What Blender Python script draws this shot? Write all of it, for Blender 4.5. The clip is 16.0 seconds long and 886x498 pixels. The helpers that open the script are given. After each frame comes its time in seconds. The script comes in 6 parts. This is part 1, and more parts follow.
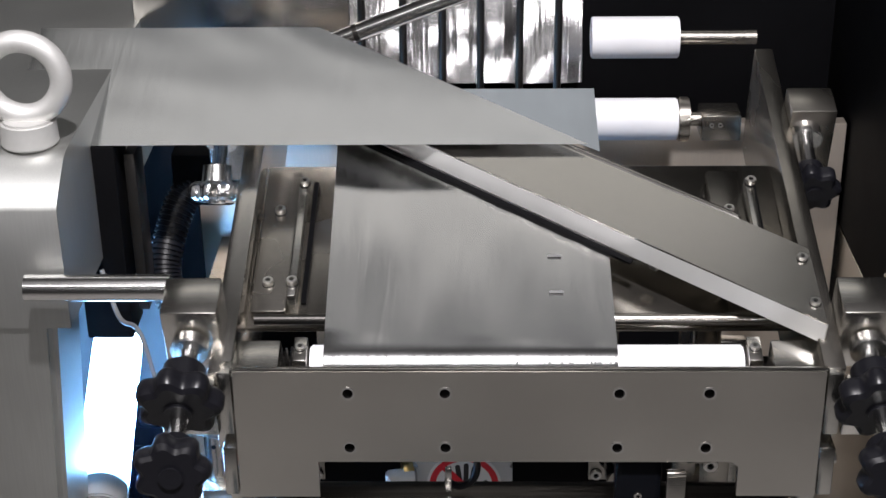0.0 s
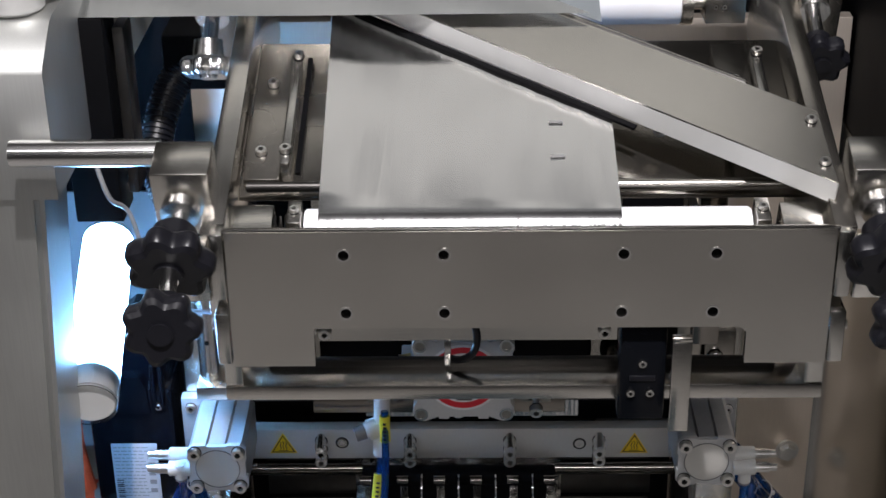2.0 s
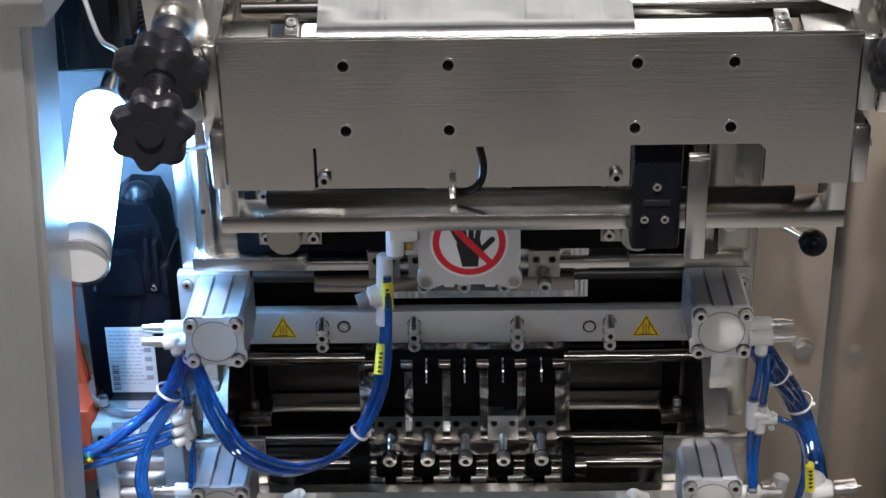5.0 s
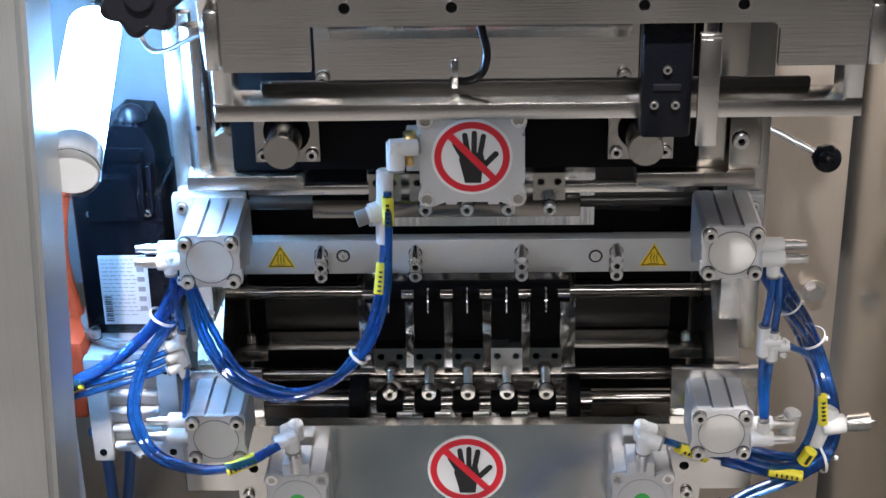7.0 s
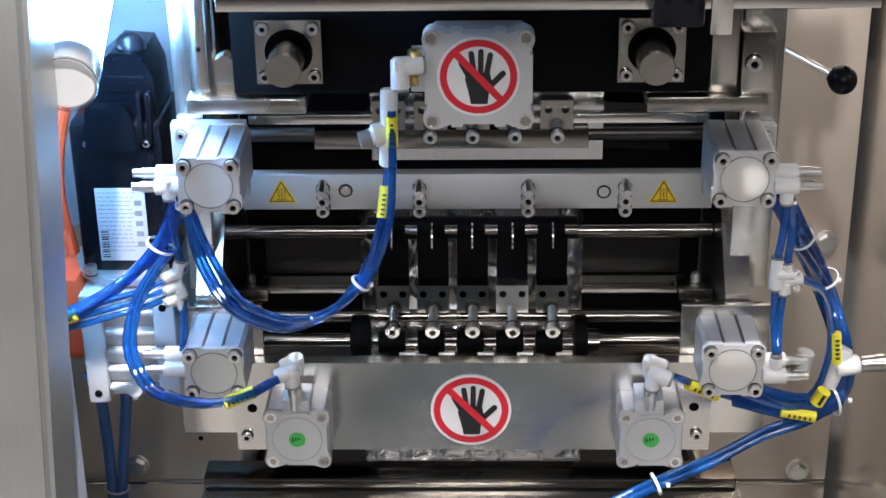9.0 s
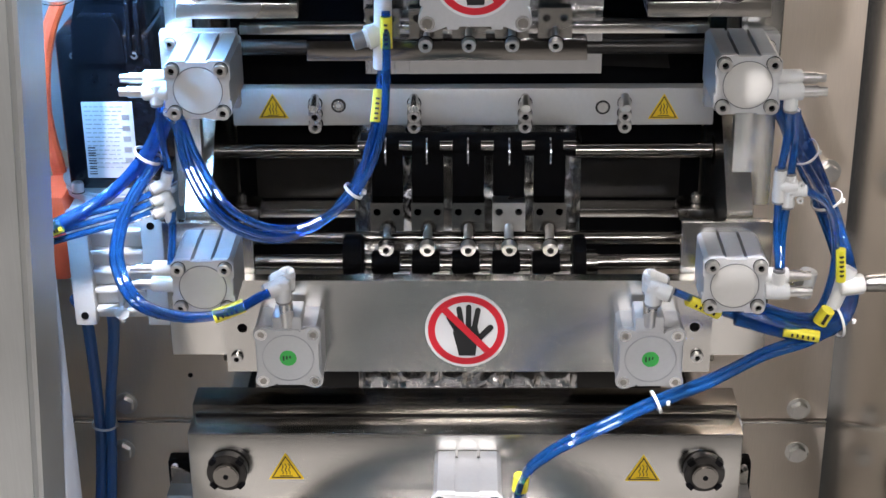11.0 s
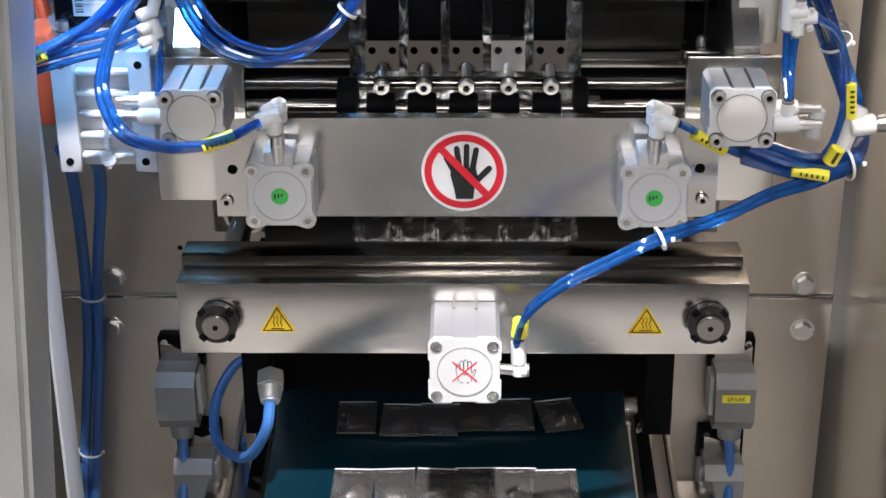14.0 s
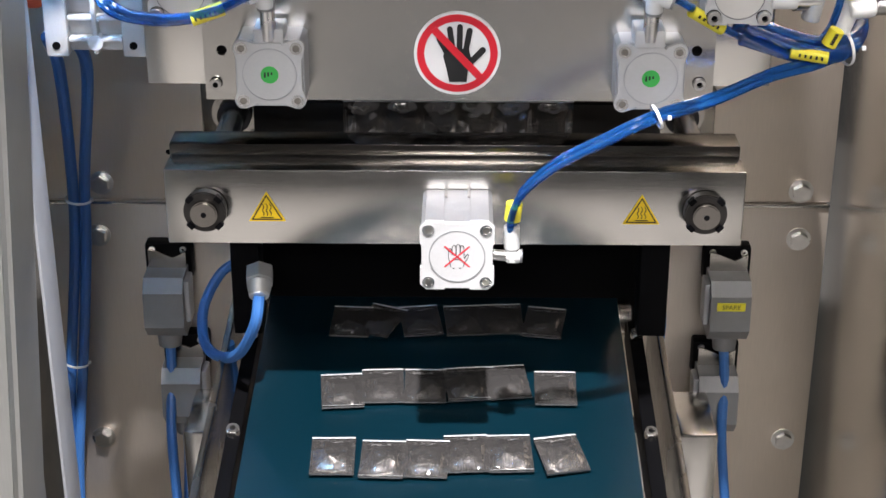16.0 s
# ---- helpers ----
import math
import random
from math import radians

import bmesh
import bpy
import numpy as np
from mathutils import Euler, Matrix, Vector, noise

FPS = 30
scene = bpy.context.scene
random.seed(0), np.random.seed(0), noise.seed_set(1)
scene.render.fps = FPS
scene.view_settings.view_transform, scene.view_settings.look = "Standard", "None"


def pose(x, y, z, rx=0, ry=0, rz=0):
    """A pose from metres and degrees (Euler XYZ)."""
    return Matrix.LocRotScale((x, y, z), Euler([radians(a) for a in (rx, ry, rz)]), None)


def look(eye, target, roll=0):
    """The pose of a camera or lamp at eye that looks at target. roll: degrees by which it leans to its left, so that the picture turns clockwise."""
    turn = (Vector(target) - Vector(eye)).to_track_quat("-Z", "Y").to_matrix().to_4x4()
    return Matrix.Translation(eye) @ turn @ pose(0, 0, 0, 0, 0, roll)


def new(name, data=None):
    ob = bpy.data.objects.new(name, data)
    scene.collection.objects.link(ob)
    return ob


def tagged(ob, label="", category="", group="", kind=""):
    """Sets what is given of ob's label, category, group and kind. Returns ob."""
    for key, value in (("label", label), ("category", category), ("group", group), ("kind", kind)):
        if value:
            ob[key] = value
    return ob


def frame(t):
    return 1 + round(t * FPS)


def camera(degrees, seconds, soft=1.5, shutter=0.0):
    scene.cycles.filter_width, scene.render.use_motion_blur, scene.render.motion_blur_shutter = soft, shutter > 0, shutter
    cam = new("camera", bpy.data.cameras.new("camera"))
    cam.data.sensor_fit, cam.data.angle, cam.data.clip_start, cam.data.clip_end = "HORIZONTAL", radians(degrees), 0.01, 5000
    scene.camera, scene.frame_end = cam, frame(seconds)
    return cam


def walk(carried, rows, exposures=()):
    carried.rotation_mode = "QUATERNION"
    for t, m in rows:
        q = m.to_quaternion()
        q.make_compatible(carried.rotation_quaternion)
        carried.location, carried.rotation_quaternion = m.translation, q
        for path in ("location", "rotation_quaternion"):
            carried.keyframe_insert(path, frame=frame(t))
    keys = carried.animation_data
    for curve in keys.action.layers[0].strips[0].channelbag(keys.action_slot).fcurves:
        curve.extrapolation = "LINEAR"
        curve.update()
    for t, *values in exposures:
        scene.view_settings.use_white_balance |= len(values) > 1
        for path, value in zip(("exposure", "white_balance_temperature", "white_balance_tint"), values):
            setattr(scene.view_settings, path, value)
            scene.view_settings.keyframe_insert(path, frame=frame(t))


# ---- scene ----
cam = camera(30.3, 16.0)
PATH = [
    (0, (0.017, -1.044, 2.154), (-0.024, 0.744, 1.259), -0.7),
    (0.5, (0.017, -1.045, 2.137), (-0.022, 0.74, 1.235), -0.5),
    (1, (0.018, -1.044, 2.117), (-0.025, 0.736, 1.207), -0.8),
    (1.5, (0.014, -1.048, 2.093), (-0.022, 0.735, 1.188), -0.7),
    (2, (0.015, -1.051, 2.071), (-0.022, 0.73, 1.162), -0.9),
    (2.5, (0.015, -1.053, 2.051), (-0.025, 0.727, 1.14), -0.9),
    (3, (0.014, -1.055, 2.031), (-0.026, 0.725, 1.12), -1.0),
    (3.5, (0.014, -1.058, 2.012), (-0.028, 0.724, 1.104), -1.0),
    (4, (0.014, -1.06, 1.99), (-0.029, 0.723, 1.086), -1.2),
    (6.5, (0.012, -1.062, 1.885), (-0.032, 0.734, 1.007), -1.1),
    (7, (0.013, -1.062, 1.862), (-0.034, 0.737, 0.99), -1.1),
    (7.5, (0.011, -1.061, 1.841), (-0.036, 0.742, 0.976), -1.0),
    (8, (0.011, -1.063, 1.819), (-0.037, 0.745, 0.965), -0.9),
    (8.5, (0.012, -1.066, 1.799), (-0.038, 0.746, 0.954), -0.9),
    (9, (0.009, -1.068, 1.777), (-0.039, 0.749, 0.942), -0.8),
    (11.5, (0.007, -1.072, 1.677), (-0.032, 0.75, 0.854), -0.5),
    (12, (0.006, -1.077, 1.654), (-0.03, 0.747, 0.834), -0.4),
    (12.5, (0.006, -1.079, 1.636), (-0.03, 0.744, 0.813), -0.3),
    (13, (0.007, -1.081, 1.614), (-0.029, 0.743, 0.793), -0.3),
    (13.5, (0.006, -1.08, 1.596), (-0.03, 0.74, 0.768), -0.3),
    (14, (0.006, -1.082, 1.573), (-0.03, 0.738, 0.744), -0.4),
    (14.5, (0.005, -1.086, 1.552), (-0.028, 0.733, 0.721), -0.4),
    (15, (0.006, -1.092, 1.533), (-0.024, 0.726, 0.699), -0.2),
    (15.5, (0.006, -1.095, 1.512), (-0.022, 0.722, 0.678), -0.0),
    (16, (0.005, -1.098, 1.488), (-0.02, 0.72, 0.655), 0.0),
]
walk(cam, [(t, look(eye, target, roll)) for t, eye, target, roll in PATH], [(0, -0.82), (4, -0.43), (6.5, 0.26), (9, 0.53), (16, 0.76)])

# ---- light: area lamps of an unseen hall, mostly added as fill ----
world = bpy.data.worlds.new("hall_air")
scene.world = world
world.use_nodes = True
world.node_tree.nodes["Background"].inputs[0].default_value = (0.9, 0.95, 1.0, 1)
world.node_tree.nodes["Background"].inputs[1].default_value = 0.003


def area_lamp(name, eye, target, sx, sy, watts, colour):
    data = bpy.data.lights.new(name, "AREA")
    data.shape, data.size, data.size_y, data.energy, data.color = "RECTANGLE", sx, sy, watts, colour
    ob = new(name, data)
    ob.matrix_world = look(eye, target)
    return ob


area_lamp("unseen_hall_light", (-2.6, -2.4, 3.44), (-0.1, -0.1, 1.3), 1.1, 0.35, 32, (1.0, 0.97, 1.0))
# added: unseen panel for the sloping film to reflect
area_lamp("unseen_hall_light", (-0.1, 1.3, 3.44), (-0.1, 1.3, 0), 1.4, 1.4, 1.9, (0.97, 0.98, 1.0))
# added: unseen downlight that brightens the floor mirrored in upright steel
area_lamp("unseen_hall_light", (-0.5, -1.9, 3.44), (-0.5, -1.85, 0), 1.3, 0.4, 12, (1.0, 0.97, 1.0))
# added: unseen far fill that reaches in under the guide unit
area_lamp("unseen_hall_light", (0.1, -4.6, 3.44), (0.0, 0.0, 1.2), 1.5, 0.4, 62, (1.0, 0.97, 1.0))
area_lamp("spot_lamp_light", (0.05, -1.02, 3.44), (0.05, -0.5, 0), 0.06, 0.06, 150, (1.0, 0.965, 0.995))


# ---- materials ----
def nodes_of(name):
    m = bpy.data.materials.new(name)
    m.use_nodes = True
    nt = m.node_tree
    return m, nt, nt.nodes["Principled BSDF"]


def link(nt, a, b):
    nt.links.new(a, b)


def surface(name, colour, rough=0.5, metal=0.0, vary=0.15, scale=30.0, stretch=(1, 1, 1), bump=0.1, rough_vary=0.1, spec=0.5, stain=0.12, stain_scale=9.0, coat=0.0, fine=None):
    """A material with grain at one scale and stains at another, in the thing's own space."""
    m, nt, b = nodes_of(name)
    tc = nt.nodes.new("ShaderNodeTexCoord")
    geo = nt.nodes.new("ShaderNodeNewGeometry")
    mp = nt.nodes.new("ShaderNodeMapping")
    mp.inputs["Scale"].default_value = stretch
    link(nt, tc.outputs["Object"], mp.inputs["Vector"])
    n1 = nt.nodes.new("ShaderNodeTexNoise")
    n1.inputs["Scale"].default_value, n1.inputs["Detail"].default_value = scale, 6
    link(nt, mp.outputs[0], n1.inputs["Vector"])
    n2 = nt.nodes.new("ShaderNodeTexNoise")
    n2.inputs["Scale"].default_value, n2.inputs["Detail"].default_value = stain_scale, 3
    link(nt, tc.outputs["Object"], n2.inputs["Vector"])
    r1 = nt.nodes.new("ShaderNodeMapRange")
    r1.inputs["To Min"].default_value, r1.inputs["To Max"].default_value = 1 - vary, 1 + vary
    link(nt, n1.outputs["Fac"], r1.inputs["Value"])
    r2 = nt.nodes.new("ShaderNodeMapRange")
    r2.inputs["From Min"].default_value, r2.inputs["From Max"].default_value = 0.3, 0.7
    r2.inputs["To Min"].default_value, r2.inputs["To Max"].default_value = 1 - stain, 1 + stain
    link(nt, n2.outputs["Fac"], r2.inputs["Value"])
    mul = nt.nodes.new("ShaderNodeMath")
    mul.operation = "MULTIPLY"
    link(nt, r1.outputs[0], mul.inputs[0])
    link(nt, r2.outputs[0], mul.inputs[1])
    vm = nt.nodes.new("ShaderNodeVectorMath")
    vm.operation = "SCALE"
    vm.inputs[0].default_value = colour
    link(nt, mul.outputs[0], vm.inputs["Scale"])
    link(nt, vm.outputs[0], b.inputs["Base Color"])
    rr = nt.nodes.new("ShaderNodeMapRange")
    rr.inputs["To Min"].default_value, rr.inputs["To Max"].default_value = max(0.03, rough - rough_vary), min(1, rough + rough_vary)
    link(nt, n2.outputs["Fac"], rr.inputs["Value"])
    link(nt, rr.outputs[0], b.inputs["Roughness"])
    if bump:
        bp = nt.nodes.new("ShaderNodeBump")
        bp.inputs["Strength"].default_value, bp.inputs["Distance"].default_value = bump, 0.0006
        link(nt, n1.outputs["Fac"], bp.inputs["Height"])
        link(nt, bp.outputs[0], b.inputs["Normal"])
    b.inputs["Metallic"].default_value = metal
    b.inputs["Specular IOR Level"].default_value = spec
    b.inputs["Coat Weight"].default_value = coat
    return m


STEEL_X = surface("brushed_steel", (0.66, 0.635, 0.59), 0.22, 1, 0.06, 60, (0.5, 16, 16), 0.06, 0.08, stain=0.10, stain_scale=14)
STEEL_Z = surface("brushed_steel_upright", (0.64, 0.625, 0.585), 0.24, 1, 0.07, 60, (16, 16, 0.5), 0.07, 0.09, stain_scale=14)
# worn steel, base colour lowered for the shade among the inner parts
STEEL_W = surface("worn_shaded_steel", (0.42, 0.395, 0.355), 0.26, 1, 0.14, 40, (2, 2, 2), 0.14, 0.10, stain=0.2)
COLUMN = surface("column_steel", (0.54, 0.545, 0.525), 0.44, 1, 0.08, 60, (16, 16, 0.5), 0.10, 0.08, stain_scale=6)
POLISH = surface("polished_steel", (0.63, 0.60, 0.54), 0.16, 1, 0.05, 50, (8, 8, 1), 0.05, 0.05)
PANEL = surface("cabinet_steel", (0.70, 0.625, 0.54), 0.50, 1, 0.07, 90, (10, 10, 0.5), 0.06, 0.05, stain=0.08, stain_scale=5)
CHROME = surface("bright_steel", (0.78, 0.77, 0.755), 0.2, 1, 0.05, 40, (1, 1, 1), 0.03, 0.05)
BOLT = surface("bolt_steel", (0.66, 0.645, 0.615), 0.28, 1, 0.15, 160, (1, 1, 1), 0.2, 0.1)
ALU = surface("cast_aluminium", (0.42, 0.425, 0.435), 0.46, 0.7, 0.06, 260, (1, 1, 1), 0.16, 0.06)
ALU_FACE = surface("painted_aluminium_face", (0.50, 0.50, 0.495), 0.5, 0.1, 0.05, 400, (1, 1, 1), 0.22, 0.06)
CREAM = surface("cream_cover", (0.52, 0.505, 0.47), 0.45, 0, 0.04, 200, (1, 1, 1), 0.08, 0.05)
LABEL = surface("grey_type_label", (0.36, 0.365, 0.38), 0.4, 0, 0.04, 60, bump=0.02)
DARK = surface("dark_steel", (0.05, 0.047, 0.044), 0.38, 0.9, 0.2, 50, (1, 1, 1), 0.1, 0.1)
# for black parts, and for sheets that stand in for shade
BLACK = surface("black_parts_and_shade", (0.0025, 0.0025, 0.003), 0.6, 0, 0.2, 80, (1, 1, 1), 0.1, 0.1, spec=0.06)
RUBBER = surface("black_plastic", (0.006, 0.006, 0.008), 0.34, 0, 0.2, 220, (1, 1, 1), 0.18, 0.08, spec=0.3)
ENAMEL = surface("black_enamel", (0.003, 0.0035, 0.005), 0.24, 0, 0.15, 150, (1, 1, 1), 0.05, 0.06, spec=0.14)
WHITE = surface("white_plastic", (0.60, 0.60, 0.585), 0.35, 0, 0.04, 90, (1, 1, 1), 0.05, 0.05)
ROLLER = surface("white_roller_coat", (0.62, 0.62, 0.64), 0.45, 0, 0.03, 60, (1, 1, 1), 0.04, 0.05)
GREYP = surface("grey_plastic", (0.19, 0.19, 0.19), 0.45, 0.2, 0.08, 160, (1, 1, 1), 0.12, 0.06)
BRASS = surface("brass", (0.62, 0.42, 0.16), 0.3, 1, 0.1, 90, (1, 1, 1), 0.08, 0.06)
RED = surface("red_print", (0.62, 0.015, 0.03), 0.4, 0, 0.05, 60, bump=0.02)
INK = surface("black_print", (0.012, 0.012, 0.012), 0.45, 0, 0.1, 60, bump=0.02)
YELLOW = surface("yellow_print", (0.78, 0.52, 0.01), 0.4, 0, 0.05, 60, bump=0.02)
TAGY = surface("yellow_tag", (0.75, 0.66, 0.04), 0.45, 0, 0.08, 60, bump=0.05)
PAPER = surface("white_print", (0.72, 0.72, 0.71), 0.4, 0, 0.03, 60, bump=0.02)
GREEN = surface("green_print", (0.05, 0.42, 0.08), 0.5, 0, 0.1, 90, bump=0.02)
ORANGE = surface("orange_cover", (0.75, 0.08, 0.02), 0.45, 0, 0.08, 60, bump=0.05)
CABLE = surface("blue_cable_jacket", (0.035, 0.13, 0.36), 0.42, 0, 0.08, 90, bump=0.05)
BELT = surface("teal_belt", (0.0003, 0.0125, 0.0205), 0.34, 0, 0.08, 700, (1, 1, 1), 0.15, 0.05, stain=0.06)
SHEETM = surface("grey_painted_sheet", (0.26, 0.27, 0.29), 0.5, 0, 0.08, 40, bump=0.05)
WALLM = surface("hall_wall_paint", (0.06, 0.06, 0.06), 0.8, 0, 0.05, 20, bump=0.05)
FLOORM = surface("hall_floor_resin", (0.31, 0.30, 0.285), 0.35, 0, 0.2, 2.5, bump=0.05)
CEILM = surface("hall_ceiling_paint", (0.13, 0.13, 0.13), 0.8, 0, 0.05, 20, bump=0.05)


def blue_tube():
    m = surface("blue_pneumatic_tube", (0.022, 0.17, 0.58), 0.05, 0, 0.12, 60, (1, 1, 1), 0.02, 0.03, coat=1.0)
    b = m.node_tree.nodes["Principled BSDF"]
    b.inputs["Transmission Weight"].default_value = 0.8
    b.inputs["IOR"].default_value = 1.4
    return m


TUBE = blue_tube()


def film_mat(name, colour, rough, crease=0.14):
    """Metallised foil: stretched creases lengthwise and broad dents."""
    m = surface(name, colour, rough, 1, 0.06, 22, (5, 0.8, 0.8), 0.0, 0.05, stain=0.05)
    nt, b = m.node_tree, m.node_tree.nodes["Principled BSDF"]
    tc = nt.nodes.new("ShaderNodeTexCoord")
    mp = nt.nodes.new("ShaderNodeMapping")
    mp.inputs["Scale"].default_value = (9, 0.35, 0.35)
    n = nt.nodes.new("ShaderNodeTexNoise")
    n.inputs["Scale"].default_value, n.inputs["Detail"].default_value, n.inputs["Distortion"].default_value = 16, 3, 0.6
    link(nt, tc.outputs["Object"], mp.inputs["Vector"])
    link(nt, mp.outputs[0], n.inputs["Vector"])
    bp = nt.nodes.new("ShaderNodeBump")
    bp.inputs["Strength"].default_value, bp.inputs["Distance"].default_value = crease, 0.002
    link(nt, n.outputs["Fac"], bp.inputs["Height"])
    link(nt, bp.outputs[0], b.inputs["Normal"])
    return m


FILM = film_mat("silver_foil", (0.74, 0.735, 0.73), 0.19, 0.30)
FILM_FLAT = film_mat("flat_silver_foil", (0.76, 0.77, 0.78), 0.2, 0.06)
BLASTED = surface("blasted_steel", (0.60, 0.595, 0.575), 0.5, 0.55, 0.05, 300, (1, 1, 1), 0.12, 0.06, stain=0.06)
REVERSE = surface("film_reverse", (0.25, 0.275, 0.29), 0.3, 0.5, 0.06, 30, (4, 1, 1), 0.05, 0.06)
# shaft steel with the dimness inside the machine put into its colour
SHAFT = surface("shaded_shaft_steel", (0.24, 0.222, 0.20), 0.17, 1, 0.08, 60, (0.5, 8, 8), 0.05, 0.06)
SATIN = surface("satin_steel_edge", (0.72, 0.72, 0.70), 0.42, 0.7, 0.06, 60, (1, 1, 1), 0.06, 0.06)
FOIL = film_mat("sachet_foil", (0.42, 0.40, 0.385), 0.16, 0.6)
# lighter than the sachet foil: light caught by the ribs, put into the colour
CRIMP = surface("crimped_foil_edge", (0.58, 0.58, 0.58), 0.42, 0.5, 0.2, 500, (1, 0.2, 1), 0.3, 0.1)
STRIP = film_mat("filled_strip_foil", (0.74, 0.74, 0.735), 0.2, 0.3)
FOIL.node_tree.nodes["Principled BSDF"].inputs["Metallic"].default_value = 0.92


def clear_mat(name, colour, rough):
    m, nt, b = nodes_of(name)
    b.inputs["Base Color"].default_value = (*colour, 1)
    b.inputs["Transmission Weight"].default_value = 1.0
    b.inputs["Roughness"].default_value = rough
    b.inputs["IOR"].default_value = 1.3
    return m


CLEAR = clear_mat("clear_plastic", (0.95, 0.96, 0.97), 0.08)
# clear acrylic made milky to stand in for pale reflections on it
MILKY = clear_mat("milky_acrylic", (0.55, 0.56, 0.58), 0.35)
MILKY.node_tree.nodes["Principled BSDF"].inputs["Transmission Weight"].default_value = 0.6


def glow_mat(name, colour, power):
    m, nt, b = nodes_of(name)
    b.inputs["Base Color"].default_value = (0.8, 0.8, 0.8, 1)
    b.inputs["Emission Color"].default_value = (*colour, 1)
    b.inputs["Emission Strength"].default_value = power
    return m


LED = glow_mat("led_tube_glow", (0.22, 0.51, 1.0), 85)
PANELGLOW = glow_mat("ceiling_panel_glow", (1.0, 0.96, 0.9), 0.9)


# ---- mesh helpers ----
def box(bm, x0, x1, y0, y1, z0, z1, bevel=0.0008, m=None):
    r = bmesh.ops.create_cube(bm, size=1)
    vs = r["verts"]
    bmesh.ops.transform(bm, verts=vs, matrix=Matrix.LocRotScale(((x0 + x1) / 2, (y0 + y1) / 2, (z0 + z1) / 2), None, (abs(x1 - x0), abs(y1 - y0), abs(z1 - z0))))
    if bevel:
        es = list({e for v in vs for e in v.link_edges})
        g = bmesh.ops.bevel(bm, geom=es, offset=min(bevel, 0.3 * min(abs(x1 - x0), abs(y1 - y0), abs(z1 - z0))), segments=2, affect="EDGES", profile=0.5)
        vs = list({v for f in g["faces"] for v in f.verts} | {v for v in vs if v.is_valid})
    if m is not None:
        bmesh.ops.transform(bm, verts=vs, matrix=m)
    return bm


def cyl(bm, a, b, r, r2=None, seg=24, bevel=0.0):
    a, b = Vector(a), Vector(b)
    d = b - a
    res = bmesh.ops.create_cone(bm, cap_ends=True, segments=seg, radius1=r, radius2=r if r2 is None else r2, depth=d.length)
    vs = res["verts"]
    if bevel:
        es = [e for e in {e for v in vs for e in v.link_edges} if len(e.link_faces) == 2 and any(len(f.verts) > 4 for f in e.link_faces)]
        g = bmesh.ops.bevel(bm, geom=es, offset=bevel, segments=2, affect="EDGES")
        vs = list({v for f in g["faces"] for v in f.verts} | {v for v in vs if v.is_valid})
    bmesh.ops.transform(bm, verts=vs, matrix=Matrix.Translation((a + b) / 2) @ d.to_track_quat("Z", "Y").to_matrix().to_4x4())
    return bm


def ring(bm, a, b, r_out, r_in, seg=28):
    """A hollow round collar from a to b."""
    a, b = Vector(a), Vector(b)
    q = (b - a).to_track_quat("Z", "Y").to_matrix()
    loops = []
    for c, r in ((a, r_in), (a, r_out), (b, r_out), (b, r_in)):
        loops.append([bm.verts.new(c + q @ Vector((r * math.cos(2 * math.pi * i / seg), r * math.sin(2 * math.pi * i / seg), 0))) for i in range(seg)])
    for k in range(4):
        p, n = loops[k], loops[(k + 1) % 4]
        for i in range(seg):
            bm.faces.new((p[i], p[(i + 1) % seg], n[(i + 1) % seg], n[i]))
    return bm


def plate(bm, outline, holes, thick, m=None, seg=16):
    """A flat plate: outline in the plane of local x and y, round holes (x, y, r), thickness along local z."""
    loops = [outline] + [[(x + r * math.cos(2 * math.pi * i / seg), y + r * math.sin(2 * math.pi * i / seg)) for i in range(seg)] for x, y, r in holes]
    es, made = [], []
    for lp in loops:
        vs = [bm.verts.new((x, y, 0)) for x, y in lp]
        made += vs
        es += [bm.edges.new((vs[i], vs[(i + 1) % len(vs)])) for i in range(len(vs))]
    g = bmesh.ops.triangle_fill(bm, use_beauty=True, use_dissolve=False, edges=es)
    fs = [f for f in g["geom"] if isinstance(f, bmesh.types.BMFace)]
    ext = bmesh.ops.extrude_face_region(bm, geom=fs)
    top = [v for v in ext["geom"] if isinstance(v, bmesh.types.BMVert)]
    bmesh.ops.translate(bm, verts=top, vec=(0, 0, thick))
    if m is not None:
        bmesh.ops.transform(bm, verts=made + top, matrix=m)
    return bm


def spline(points, n=10):
    """Points on a smooth line through the given ones."""
    p = [Vector(q) for q in points]
    p = [2 * p[0] - p[1]] + p + [2 * p[-1] - p[-2]]
    out = []
    for i in range(1, len(p) - 2):
        a, b, c, d = p[i - 1:i + 3]
        for k in range(n):
            t = k / n
            out.append(0.5 * (2 * b + (c - a) * t + (2 * a - 5 * b + 4 * c - d) * t * t + (3 * b - a - 3 * c + d) * t ** 3))
    return out + [p[-2]]


def hose(bm, points, r, seg=10, n=10):
    line = spline(points, n)
    prev, side = None, None
    for i, c in enumerate(line):
        d = (line[min(i + 1, len(line) - 1)] - line[max(i - 1, 0)]).normalized()
        if side is None:
            side = d.orthogonal().normalized()
        side = (side - d * side.dot(d)).normalized()
        up = d.cross(side)
        cur = [bm.verts.new(c + r * (side * math.cos(2 * math.pi * k / seg) + up * math.sin(2 * math.pi * k / seg))) for k in range(seg)]
        if prev:
            for k in range(seg):
                bm.faces.new((prev[k], prev[(k + 1) % seg], cur[(k + 1) % seg], cur[k]))
        else:
            bm.faces.new(cur[::-1])
        prev = cur
    bm.faces.new(prev)
    return bm


ORIGIN = {}
